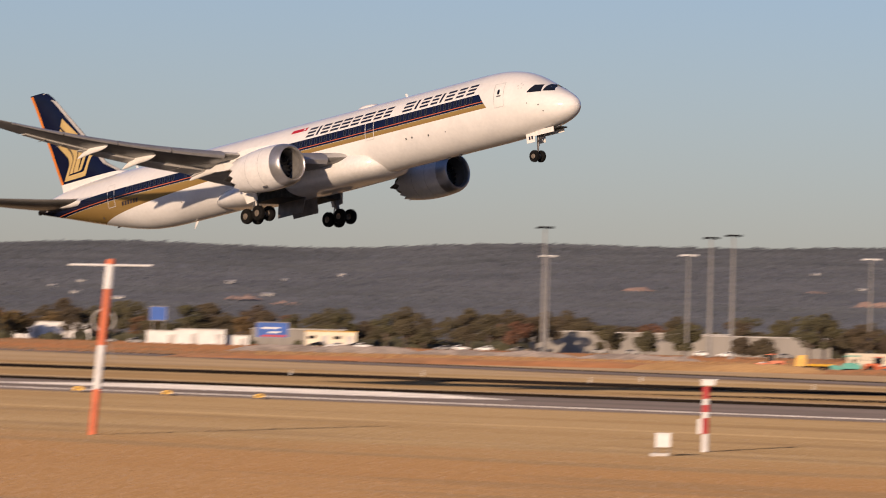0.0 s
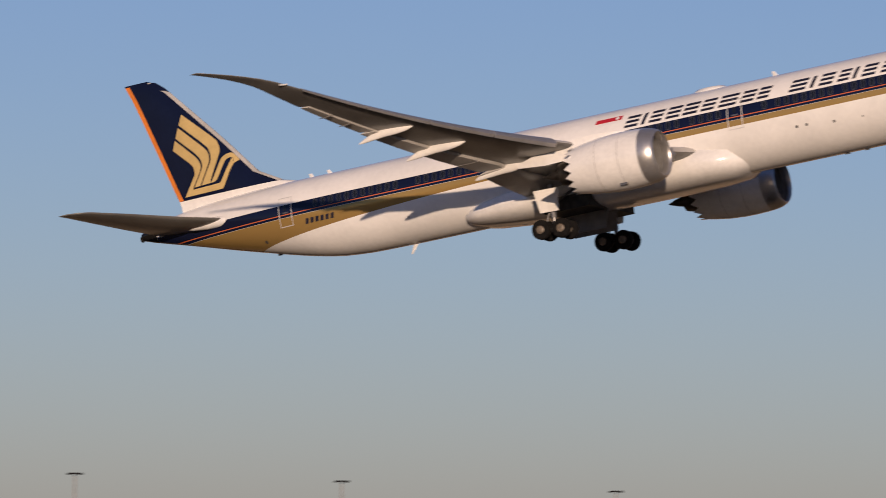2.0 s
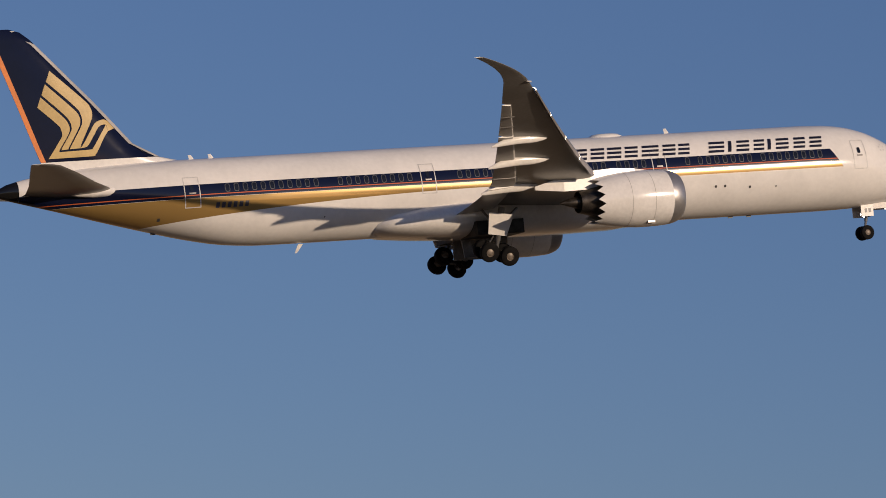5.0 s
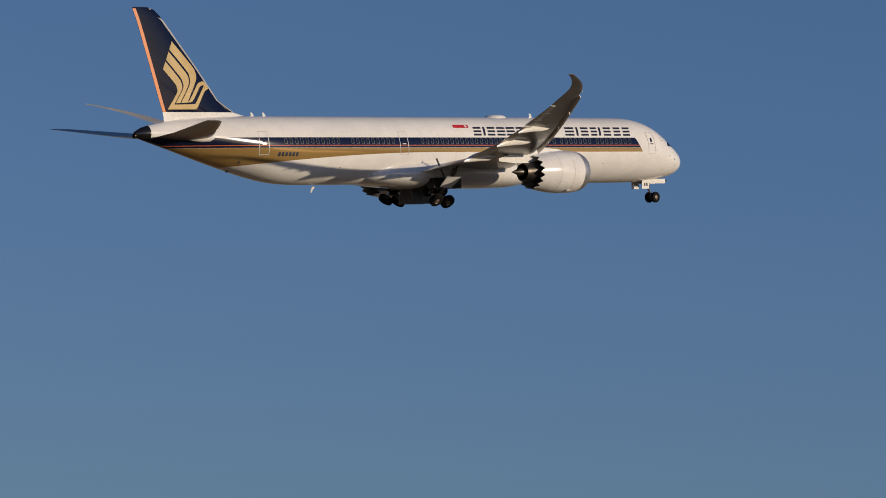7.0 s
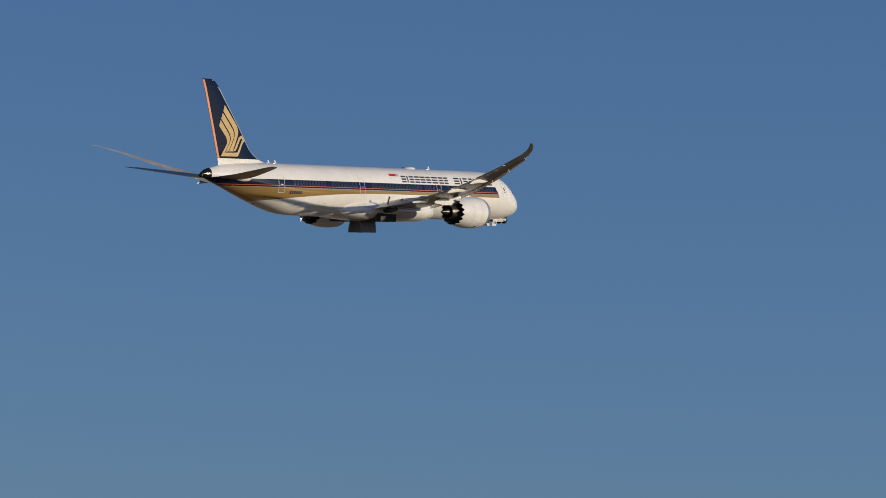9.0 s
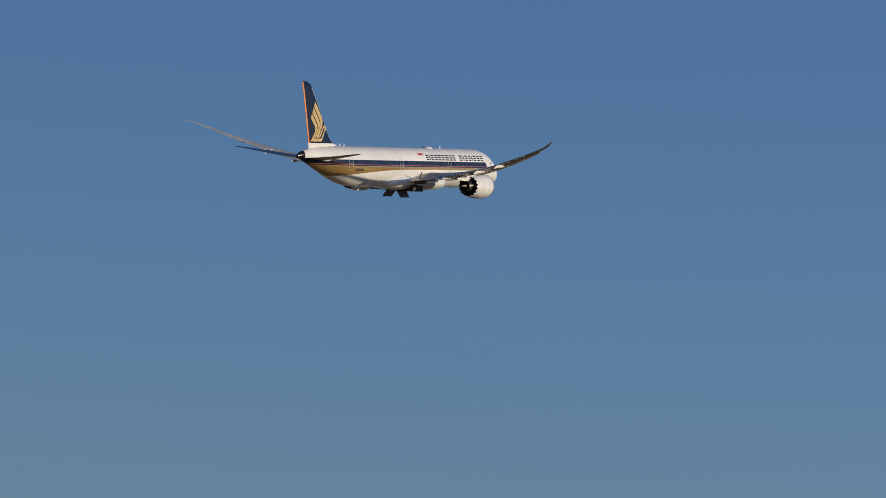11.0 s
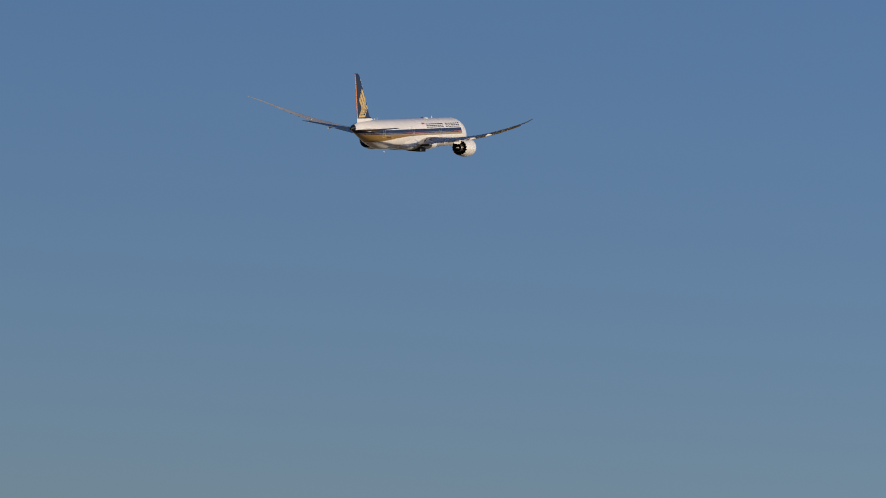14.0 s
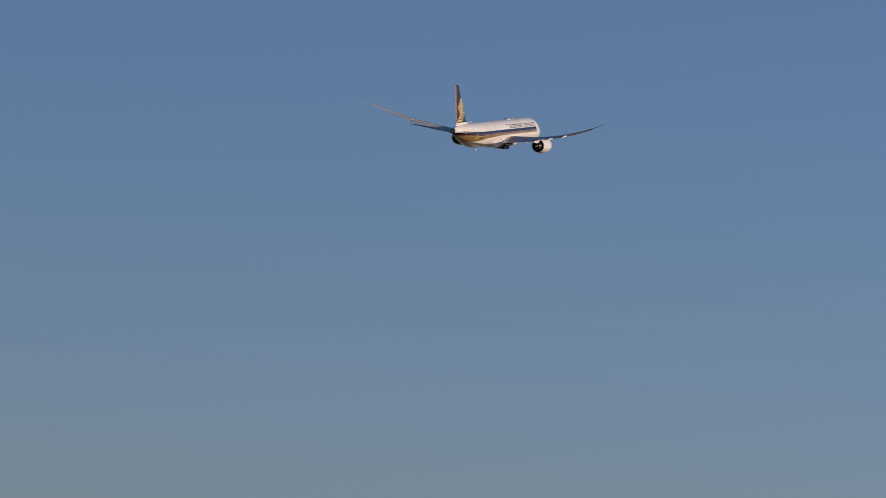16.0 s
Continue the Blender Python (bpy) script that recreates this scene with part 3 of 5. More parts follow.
def add_tail():
    # fin
    rows = [(2.2, 52.5, 64.6, 0.05), (3.0, 54.3, 64.65, 0.055), (3.14, 55.4, 64.7, 0.065), (3.4, 56.5, 64.75, 0.075), (3.75, 57.55, 64.9, 0.085), (4.2, 58.2, 65.05, 0.09), (7.0, 60.6, 66.0, 0.09), (10.0, 63.4, 67.05, 0.088), (11.5, 64.8, 67.6, 0.085), (12.0, 65.45, 67.85, 0.07), (12.22, 66.2, 67.95, 0.04)]

    def ring(z, s0, s1, tk):
        n = 12
        out = []
        for i in range(2 * n):
            u = i / n
            f = 0.5 - 0.5 * math.cos(math.pi * (u if u <= 1 else 2 - u))
            t = 5 * tk * (0.2969 * math.sqrt(f) - 0.126 * f - 0.3516 * f * f + 0.2843 * f**3 - 0.1036 * f**4) * (s1 - s0)
            out.append(Vector((-(s0 + (s1 - s0) * f), t if u <= 1 else -t, z)))
        return out

    def at_z(z):
        k = [r[0] for r in rows]
        return tuple(float(np.interp(z, k, [r[i] for r in rows])) for i in (1, 2, 3))

    fin = part("fin", smooth(loft([ring(*r) for r in rows if r[0] >= 3.4] ), 50), M["navy"], plane, "navy tail fin with a gold emblem and orange rear edge")
    part("fin_root", smooth(loft([ring(*r) for r in rows if r[0] <= 3.4]), 50), M["paint"], plane, "cream fin root")

    def fin_y(s, z):
        s0, s1, tk = at_z(z)
        f = min(1, max(0.001, (s - s0) / (s1 - s0)))
        t = 5 * tk * (0.2969 * math.sqrt(f) - 0.126 * f - 0.3516 * f * f + 0.2843 * f**3 - 0.1036 * f**4) * (s1 - s0)
        return t + 0.014

    def rounded(pts, n=5):
        """Points along a smooth line through pts (station, height)."""
        v = [Vector(p) for p in pts]
        v = [v[0] * 2 - v[1]] + v + [v[-1] * 2 - v[-2]]
        out = []
        for p0, p1, p2, p3 in zip(v, v[1:], v[2:], v[3:]):
            for k in range(n):
                u = k / n
                out.append((p1 * 2 + (p2 - p0) * u + (p0 * 2 - p1 * 5 + p2 * 4 - p3) * u * u + (p1 * 3 - p0 - p2 * 3 + p3) * u**3) / 2)
        return out + [v[-2]]

    def gold_band(side, outer, inner):
        bm = bmesh.new()
        vs = []
        for p, q in zip(rounded(outer), rounded(inner)):
            row = [p.lerp(q, k / 3) for k in range(4)]
            vs.append([bm.verts.new(Vector((-c.x, side * (fin_y(c.x, c.y) + 0.010), c.y))) for c in row])
        for a, b in zip(vs, vs[1:]):
            for j in range(3):
                bm.faces.new((a[j], a[j + 1], b[j + 1], b[j]))
        part("emblem_band", bm, M["gold"], fin, "gold emblem band")

    for side in (-1, 1):
        # orange rear edge
        bm = bmesh.new()
        z = list(np.linspace(3.42, 12.1, 10))
        vs = []
        for k in z:
            s0, s1, tk = at_z(k)
            vs.append([bm.verts.new(Vector((-(s1 - e), side * (fin_y(s1 - e, k) + 0.004), k))) for e in (0.0, 0.34)])
        for a, b in zip(vs, vs[1:]):
            bm.faces.new((a[0], a[1], b[1], b[0]))
        part("fin_edge", bm, M["orange"], fin, "orange band on the fin's rear edge")
        # bare leading edge
        bm = bmesh.new()
        vs = []
        for k in z:
            s0, s1, tk = at_z(k)
            vs.append([bm.verts.new(Vector((-(s0 + e), side * (fin_y(s0 + e, k) + 0.006), k))) for e in (0.0, 0.12, 0.32)])
        for a, b in zip(vs, vs[1:]):
            for j in (0, 1):
                bm.faces.new((a[j], a[j + 1], b[j + 1], b[j]))
        part("leading_edge", bm, M["pale_grey"], fin, "bare grey leading edge")
        # emblem: plain gold bands, each between an outer and an inner edge
        gold_band(side, ((63.69, 9.38), (61.51, 7.37), (61.11, 6.82), (61.03, 6.35), (61.2, 5.88), (61.9, 4.6), (62.05, 4.21)),
                  ((63.99, 8.67), (62.18, 6.96), (61.83, 6.42), (61.77, 5.95), (61.94, 5.51), (62.64, 4.41), (62.76, 4.18)))
        gold_band(side, ((64.08, 8.51), (62.3, 6.8), (61.95, 6.31), (61.91, 5.9), (62.07, 5.49), (62.74, 4.42), (62.87, 4.18)),
                  ((64.37, 7.81), (62.98, 6.48), (62.61, 5.97), (62.52, 5.55), (62.66, 5.2), (63.2, 4.4), (63.34, 4.15)))
        gold_band(side, ((64.45, 7.67), (63.09, 6.35), (62.75, 5.89), (62.66, 5.5), (62.78, 5.15), (63.37, 4.29), (63.5, 4.03)),
                  ((64.71, 7.01), (63.46, 5.83), (63.24, 5.45), (63.21, 5.08), (63.44, 4.71), (63.91, 4.05), (64.23, 3.62)))
        gold_band(side, ((63.5, 4.03), (61.43, 4.08), (61.2, 4.18), (61.04, 4.37), (60.58, 5.05), (60.15, 5.66)),
                  ((64.23, 3.62), (61.37, 3.64), (61.1, 3.72), (60.91, 3.92), (60.36, 4.84), (60.05, 5.23)))
        gold_band(side, ((59.59, 5.41), (60.1, 5.97), (60.55, 5.97), (60.93, 5.78), (61.16, 5.46), (61.79, 4.5), (62.05, 4.21)),
                  ((60.05, 5.23), (60.15, 5.66), (60.52, 5.63), (60.76, 5.44), (61.01, 5.07), (61.5, 4.37), (61.78, 4.23)))
    # tailplanes
    for side in (-1, 1):
        rings = []
        for y, s0, s1, z in ((0.4, 59.9, 66.4, 1.25), (1.3, 60.4, 66.45, 1.3), (4, 62.45, 67.1, 1.55), (7, 64.75, 68.0, 1.95), (9.2, 66.6, 68.65, 2.25), (9.7, 67.3, 68.8, 2.3), (9.9, 68.0, 68.85, 2.33)):
            rings.append([Vector((p.x, p.y, 2 * z - p.z)) for p in foil(Vector((-s0, side * y, 0)), Vector((-s1, side * y, 0)), z, 0.09)])
        part("tailplane", smooth(loft(rings), 50), M["wing_grey"], plane, "grey swept tailplane")
        rings = [[Vector((-61.9 + ln * 1.9, side * (1.55 - 0.1 * ln) + 0.42 * r * math.cos(a), 1.2 + 0.4 * r * math.sin(a))) for a in [2 * math.pi * i / 12 for i in range(12)]] for ln, r in ((-1, 0.2), (-0.6, 0.75), (0, 1), (0.5, 0.95), (0.85, 0.6), (1, 0.1))]
        part("root_fairing", smooth(loft(rings), 60), M["paint"], plane)
    bm = loft(revolve([(-68.0, 0.22), (-68.1, 0.2), (-68.02, 0.16), (-67.7, 0.14)], 20, (0, 0, 1.39)), cap=False)
    part("tail_pipe", smooth(bm), M["hot"], plane)


def wheel(bm, c, r, w, mi=0):
    """A tyre and hub round the y axis at c."""
    prof = [(-0.47, 0.42), (-0.5, 0.8), (-0.42, 0.94), (-0.25, 1.0), (0.25, 1.0), (0.42, 0.94), (0.5, 0.8), (0.47, 0.42)]
    n = 24
    rings = [[bm.verts.new(Vector(c) + Vector((r * q * math.cos(2 * math.pi * i / n), w * p, r * q * math.sin(2 * math.pi * i / n)))) for i in range(n)] for p, q in prof]
    for a, b in zip(rings, rings[1:]):
        for i in range(n):
            bm.faces.new((a[i], a[(i + 1) % n], b[(i + 1) % n], b[i]))
    for e, ring in ((-1, rings[0]), (1, rings[-1])):
        inner = [bm.verts.new(Vector(c) + Vector((r * 0.36 * math.cos(2 * math.pi * i / n), w * e * 0.34, r * 0.36 * math.sin(2 * math.pi * i / n)))) for i in range(n)]
        core = [bm.verts.new(Vector(c) + Vector((r * 0.2 * math.cos(2 * math.pi * i / n), w * e * 0.46, r * 0.2 * math.sin(2 * math.pi * i / n)))) for i in range(n)]
        for i in range(n):
            j = (i + 1) % n
            for p, q in ((ring, inner), (inner, core)):
                f = bm.faces.new((p[i], p[j], q[j], q[i]))
                f.material_index = 1
        f = bm.faces.new(core)
        f.material_index = 1
    bmesh.ops.recalc_face_normals(bm, faces=bm.faces)


GEAR = {}


def add_gear():
    # main legs; each is built round its hinge
    for side in (-1, 1):
        hinge = Vector((-34.6, side * 4.75, -1.85))
        bm = bmesh.new()
        rod(bm, (0, 0, 0.2), (0.05, side * 0.1, -2.05), 0.23, 0.2, 14)
        rod(bm, (0.05, side * 0.1, -1.6), (0.08, side * 0.12, -2.85), 0.14, 0.14, 14)
        rod(bm, (0, 0, -1.2), (1.6, -side * 1.2, 0.1), 0.09, 0.09, 8)
        rod(bm, (0, 0, -1.3), (-1.3, -side * 1.4, 0.1), 0.09, 0.09, 8)
        rod(bm, (-0.25, side * 0.1, -1.7), (-0.5, side * 0.1, -2.3), 0.05, 0.05, 8)
        leg = part("main_gear", bm, M["steel"], plane, "steel main landing gear leg")
        bm = bmesh.new()
        rod(bm, (0.85, 0, 0), (-0.85, 0, 0), 0.13, 0.13, 10)
        for x in (-0.73, 0.73):
            rod(bm, (x, -0.7, 0), (x, 0.7, 0), 0.08, 0.08, 10)
        bogie = part("bogie", bm, M["steel"], leg)
        bogie.matrix_basis = pose(0.08, side * 0.12, -2.85, 0, 4, 0)
        for x in (-0.73, 0.73):
            for y in (-0.62, 0.62):
                bm = bmesh.new()
                wheel(bm, (0.08 + x, side * 0.12 + y, -2.85 - x * 0.07), 0.66, 0.48)
                part("wheel", smooth(bm, 35), [M["rubber"], M["hub"]], leg, "black tyre on a small brown-grey hub")
        GEAR["main", side] = (leg, hinge)
        # strut door that goes with the leg
        bm = loft([[Vector((x, side * (0.55 - 0.06 * k), -0.15 - 0.5 * k)) for x in (0.72 - 0.06 * k, -1.05 + 0.09 * k)] + [Vector((x, side * (0.48 - 0.06 * k), -0.15 - 0.5 * k)) for x in (-1.05 + 0.09 * k, 0.72 - 0.06 * k)] for k in range(4)])
        part("strut_door", bm, M["paint"], leg, "cream strut door")
        # belly door, hinged near the keel
        hb = Vector((-34.2, side * 0.5, -3.05))
        bm = loft([[Vector((x, side * (0.03 + 0.10 * math.sin(k * 0.5) + d), -0.40 * k)) for x, d in ((1.75 - 0.08 * k, 0), (-1.75 + 0.02 * k, 0), (-1.75 + 0.02 * k, 0.07), (1.75 - 0.08 * k, 0.07))] for k in range(5)])
        door = part("gear_door", smooth(bm, 30), M["door_inner"], plane, "large grey-brown belly gear door")
        GEAR["door", side] = (door, hb)
        # solid dark box, its colour standing for the shade inside the open bay
        bm = bmesh.new()
        box(bm, (-34.2, side * 2.1, -2.85), (3.4, 2.9, 0.95))
        part("wheel_bay_shade", bm, M["bay"], plane, "dark box painted as the shade of the open wheel bay")
    # nose leg
    hinge = Vector((-4.75, 0, -2.4))
    bm = bmesh.new()
    rod(bm, (0, 0, 0.1), (-0.25, 0, -1.35), 0.13, 0.12, 12)
    rod(bm, (-0.22, 0, -1.2), (-0.42, 0, -2.15), 0.085, 0.085, 12)
    rod(bm, (-0.15, 0, -1.0), (0.9, 0, -0.05), 0.06, 0.06, 8)
    rod(bm, (-0.42, -0.5, -2.15), (-0.42, 0.5, -2.15), 0.07, 0.07, 10)
    for y in (-0.12, 0.12):
        rod(bm, (-0.05, y, -0.95), (0.12, y, -0.95), 0.1, 0.1, 10)
    leg = part("nose_gear", bm, M["steel"], plane, "steel nose landing gear leg")
    for y in (-0.38, 0.38):
        bm = bmesh.new()
        wheel(bm, (-0.42, y, -2.15), 0.5, 0.34)
        part("wheel", smooth(bm, 35), [M["rubber"], M["hub"]], leg, "black tyre on a small brown-grey hub")
    GEAR["nose", 0] = (leg, hinge)
    for side in (-1, 1):
        bm = bmesh.new()
        box(bm, (-1.25, side * 0.03, -0.24), (2.5, 0.05, 0.42))
        d = part("nose_gear_door", bm, M["paint"], plane, "long cream nose gear door")
        GEAR["nosedoor", side] = (d, Vector((-2.45, side * 0.62, -2.5)))
        bm = bmesh.new()
        box(bm, (-0.45, side * 0.03, -0.42), (0.95, 0.05, 0.8))
        d2 = part("nose_gear_door", bm, M["paint"], plane, "short cream nose gear door with dark bars")
        GEAR["nosedoor2", side] = (d2, Vector((-4.7, side * 0.62, -2.62)))
        for k in range(2):
            bm = bmesh.new()
            box(bm, (-0.25 - 0.3 * k, side * 0.062, -0.42), (0.18, 0.012, 0.28))
            part("marking_bar", bm, M["ink"], d2)
    # thin dark plate in place of the nose bay's shaded opening
    bm = bmesh.new()
    box(bm, (-3.7, 0, -2.66), (3.6, 0.9, 0.1))
    part("wheel_bay_shade", bm, M["bay"], plane)


body_part = add_fuselage()
add_details(body_part)
for sd in (-1, 1):
    add_wing(sd)
    add_engine(sd)
add_tail()
add_gear()

# ---- ground ----
def dry_grass():
    """Dry grass in long soft streaks along the runway; redder and drier on the near part of the field."""
    m = mat("dry_grass", (0.345, 0.255, 0.145, 1), rough=0.95, vary=0.07, scale=0.05, grain=1.6, color2=(0.295, 0.205, 0.108, 1), stretch=(0.12, 1, 1), bump=0.004, spec=0.1)
    n, l = m.node_tree.nodes, m.node_tree.links
    p = n["Principled BSDF"]
    base = p.inputs["Base Color"].links[0].from_socket
    tc, mp, tex, sep = n.new("ShaderNodeTexCoord"), n.new("ShaderNodeMapping"), n.new("ShaderNodeTexNoise"), n.new("ShaderNodeSeparateXYZ")
    mp.inputs["Scale"].default_value = (0.012, 0.09, 1)
    tex.inputs["Scale"].default_value, tex.inputs["Detail"].default_value = 1.0, 5.0
    l.new(tc.outputs["Object"], mp.inputs["Vector"])
    l.new(mp.outputs[0], tex.inputs["Vector"])
    l.new(tc.outputs["Object"], sep.inputs[0])
    wave = math_node(n, l, "MULTIPLY", math_node(n, l, "SUBTRACT", tex.outputs["Fac"], 0.5), 55.0)
    y = math_node(n, l, "ADD", sep.outputs["Y"], wave)
    near = math_node(n, l, "DIVIDE", math_node(n, l, "SUBTRACT", 190.0, y), 26.0, True)
    pale = band(n, l, math_node(n, l, "ADD", sep.outputs["Y"], math_node(n, l, "MULTIPLY", wave, 0.12)), 233.0, 237.0, 1.5)
    bare = math_node(n, l, "DIVIDE", math_node(n, l, "SUBTRACT", tex.outputs["Fac"], 0.54), 0.06, True)
    for mask, amount, colour in ((near, 0.7, (0.335, 0.197, 0.09, 1)), (pale, 0.7, (0.48, 0.365, 0.21, 1)), (bare, 0.6, (0.25, 0.178, 0.105, 1))):
        mix = n.new("ShaderNodeMix")
        mix.data_type = "RGBA"
        mix.inputs["B"].default_value = colour
        l.new(math_node(n, l, "MULTIPLY", mask, amount), mix.inputs["Factor"])
        l.new(base, mix.inputs["A"])
        base = mix.outputs["Result"]
    l.new(base, p.inputs["Base Color"])
    return m


M["grass"] = dry_grass()
M["asphalt"] = mat("asphalt", (0.165, 0.135, 0.115, 1), rough=0.9, vary=0.12, scale=0.2, grain=3, stretch=(0.2, 1, 1), spec=0.1)
M["tar"] = mat("tarred_asphalt", (0.026, 0.020, 0.016, 1), rough=0.85, vary=0.2, scale=0.15, grain=2, stretch=(0.15, 1, 1), spec=0.0)
M["marking"] = mat("runway_marking", (0.72, 0.67, 0.60, 1), rough=0.85, vary=0.1, scale=0.3, grain=4)
M["earth"] = mat("orange_earth", (0.32, 0.145, 0.063, 1), rough=0.95, vary=0.15, scale=0.03, grain=0.5, color2=(0.22, 0.14, 0.08, 1), stretch=(0.5, 1, 1), spec=0.1)
M["sand"] = mat("sand_heap", (0.38, 0.235, 0.105, 1), rough=0.95, vary=0.12, scale=0.12, grain=1.5, bump=0.04, color2=(0.30, 0.18, 0.08, 1), spec=0.1)
# blue-grey distance haze is mixed into the hill and bush base colours
M["hill"] = mat("hazy_hillside", (0.098, 0.102, 0.112, 1), rough=0.95, vary=0.12, scale=0.006, grain=0.05, color2=(0.074, 0.078, 0.088, 1), spec=0.1)
M["bush"] = mat("hazy_woodland", (0.112, 0.122, 0.143, 1), rough=0.95, vary=0.16, scale=0.008, grain=0.06, color2=(0.082, 0.092, 0.108, 1), spec=0.1)
M["rock"] = mat("quarry_rock", (0.30, 0.19, 0.145, 1), rough=0.9, vary=0.2, scale=0.03, grain=0.25, color2=(0.20, 0.145, 0.125, 1))
M["white"] = mat("white_paint", (0.78, 0.76, 0.72, 1), rough=0.5, vary=0.06, scale=0.4, grain=3)
M["cream"] = mat("cream_panel", (0.80, 0.70, 0.52, 1), rough=0.6, vary=0.06, scale=0.5, grain=3)
M["shed"] = mat("grey_cladding", (0.27, 0.245, 0.21, 1), rough=0.6, vary=0.08, scale=0.2, grain=2, stretch=(1, 1, 0.1))
M["roof"] = mat("pale_roof", (0.55, 0.52, 0.48, 1), rough=0.5, vary=0.1, scale=0.3)
M["galv"] = mat("galvanised_steel", (0.30, 0.285, 0.265, 1), rough=0.6, metal=0.1, vary=0.08, scale=0.8)
M["black"] = mat("black_frame", (0.02, 0.02, 0.022, 1), spec=0.1, rough=0.8, vary=0.2, scale=1)
M["blue"] = mat("blue_board", (0.015, 0.10, 0.42, 1), rough=0.5, vary=0.08, scale=0.5)
M["teal"] = mat("teal_paint", (0.03, 0.33, 0.26, 1), rough=0.4, vary=0.1, scale=1)
M["yellow"] = mat("yellow_paint", (0.75, 0.42, 0.03, 1), rough=0.4, vary=0.1, scale=1)
M["lime"] = mat("lime_paint", (0.55, 0.62, 0.05, 1), rough=0.4, vary=0.1, scale=1)
M["redor"] = mat("faded_orange_paint", (0.70, 0.16, 0.05, 1), rough=0.5, vary=0.1, scale=1)
M["signal"] = mat("signal_red_paint", (0.50, 0.035, 0.03, 1), rough=0.45, vary=0.08, scale=1)
M["bark"] = mat("bark", (0.16, 0.12, 0.09, 1), rough=0.9, vary=0.2, scale=1)
M["leaf"] = mat("olive_leaves", (0.098, 0.078, 0.040, 1), rough=0.8, vary=0.25, scale=0.25, grain=1.5, color2=(0.072, 0.058, 0.034, 1), seed=True)
M["leaf_brown"] = mat("rusty_leaves", (0.19, 0.105, 0.045, 1), rough=0.75, vary=0.25, scale=0.25, grain=1.5, color2=(0.12, 0.075, 0.038, 1), seed=True)
M["scrub"] = mat("roadside_scrub", (0.075, 0.07, 0.035, 1), rough=0.9, vary=0.25, scale=0.1, grain=0.8)


def mesh_ob(name, verts, faces, material, label="", category="", kind="", shade=False, group=""):
    me = bpy.data.meshes.new(name)
    me.from_pydata([tuple(v) for v in verts], [], faces)
    for k in (material if isinstance(material, (list, tuple)) else [material]):
        me.materials.append(k)
    if shade:
        me.polygons.foreach_set("use_smooth", [True] * len(me.polygons))
    me.update()
    return tagged(new(name, me), label, category, group, kind)


def sheet(name, x0, x1, y0, y1, z, material, label, category, thick=0.3):
    bm = bmesh.new()
    box(bm, ((x0 + x1) / 2, (y0 + y1) / 2, z - thick / 2), (x1 - x0, y1 - y0, thick))
    me = bpy.data.meshes.new(name)
    bm.to_mesh(me)
    bm.free()
    me.materials.append(material)
    return tagged(new(name, me), label, category, kind="structure")


def polar(az, d, z=0.0):
    a = radians(az)
    return Vector((d * math.sin(a), d * math.cos(a), z))


def rise(d, el):
    """Height of a point d metres off that is seen el degrees above the eye's level."""
    return EYE.z + d * math.tan(radians(el))


sheet("ground", -4900, 4900, -4900, 4900, 0.0, M["grass"], "wide flat field of dry yellow-brown grass", "ground", 2.0)


def crown(name, x0, x1, y0, z0, y1, z1, material, label, category):
    """A long strip that slopes across its width, with its edges down in the ground."""
    v = [(x, y, z) for x in (x0, x1) for y, z in ((y0, -0.3), (y0, z0), (y1, z1), (y1, -0.3))]
    f = [(0, 1, 5, 4), (1, 2, 6, 5), (2, 3, 7, 6), (0, 3, 2, 1), (4, 5, 6, 7)]
    return mesh_ob(name, v, f, material, label, category, "structure")


crown("runway", -2600, 2200, 286, 0.05, 312, 0.47, M["asphalt"], "grey asphalt runway, cambered, across dry grass", "runway")
crown("road_black_lane", -2600, 2200, 312, 0.47, 338, 0.30, M["tar"], "black rubber-stained runway lane", "runway")
crown("road_far_shoulder", -2600, 2200, 338, 0.29, 362, 0.0, M["grass"], "grassed runway shoulder", "grass verge")
crown("road_edge_line", -2600, 2200, 290.2, 0.135, 291.4, 0.155, M["marking"], "thin white runway edge line", "road marking")
rng = random.Random(5)
mesh_ob("road_white_band", [(x, y, 0.075 + (y - 286) * 0.42 / 26) for x, y in ((-2600, 299.5), (-352, 299.5), (-302, 299.8), (-294, 302.5), (-309, 309.5), (-318, 311.3), (-346, 311.5), (-356, 302.2), (-2600, 302.2))], [tuple(range(9))], M["marking"], "broad white runway marking with a tapered end", "road marking", "structure")
mesh_ob("road_dark_strip", [(-2600, 417, 0.05), (-430, 417, 0.05), (-290, 424, 0.05), (-290, 430, 0.05), (-380, 446, 0.05), (-2600, 452, 0.05)], [(0, 1, 2, 3, 4, 5)], M["tar"], "dark tarred strip between bands of grass", "road", "structure")
mesh_ob("road_dark_patch", [(-350, 372, 0.05), (-170, 366, 0.05), (-60, 372, 0.05), (-60, 382, 0.05), (-250, 396, 0.05), (-340, 384, 0.05)], [(0, 1, 2, 3, 4, 5)], M["tar"], "dark tarred patch beside the runway", "road", "structure")
mesh_ob("road_taxiway", [(x, y0 - 0.4 * (x + 416), 0.06) for x, y0 in ((-1000, 500), (-230, 500), (-230, 521), (-1000, 521))], [(0, 1, 2, 3)], M["asphalt"], "grey taxiway slanting across dry grass", "taxiway", "structure")
mesh_ob("road_taxiway_edge", [(x, y0 - 0.4 * (x + 416), 0.06) for x, y0 in ((-1000, 521), (-230, 521), (-230, 530), (-1000, 530))], [(0, 1, 2, 3)], M["tar"], "black tarred far edge of the taxiway", "road", "structure")
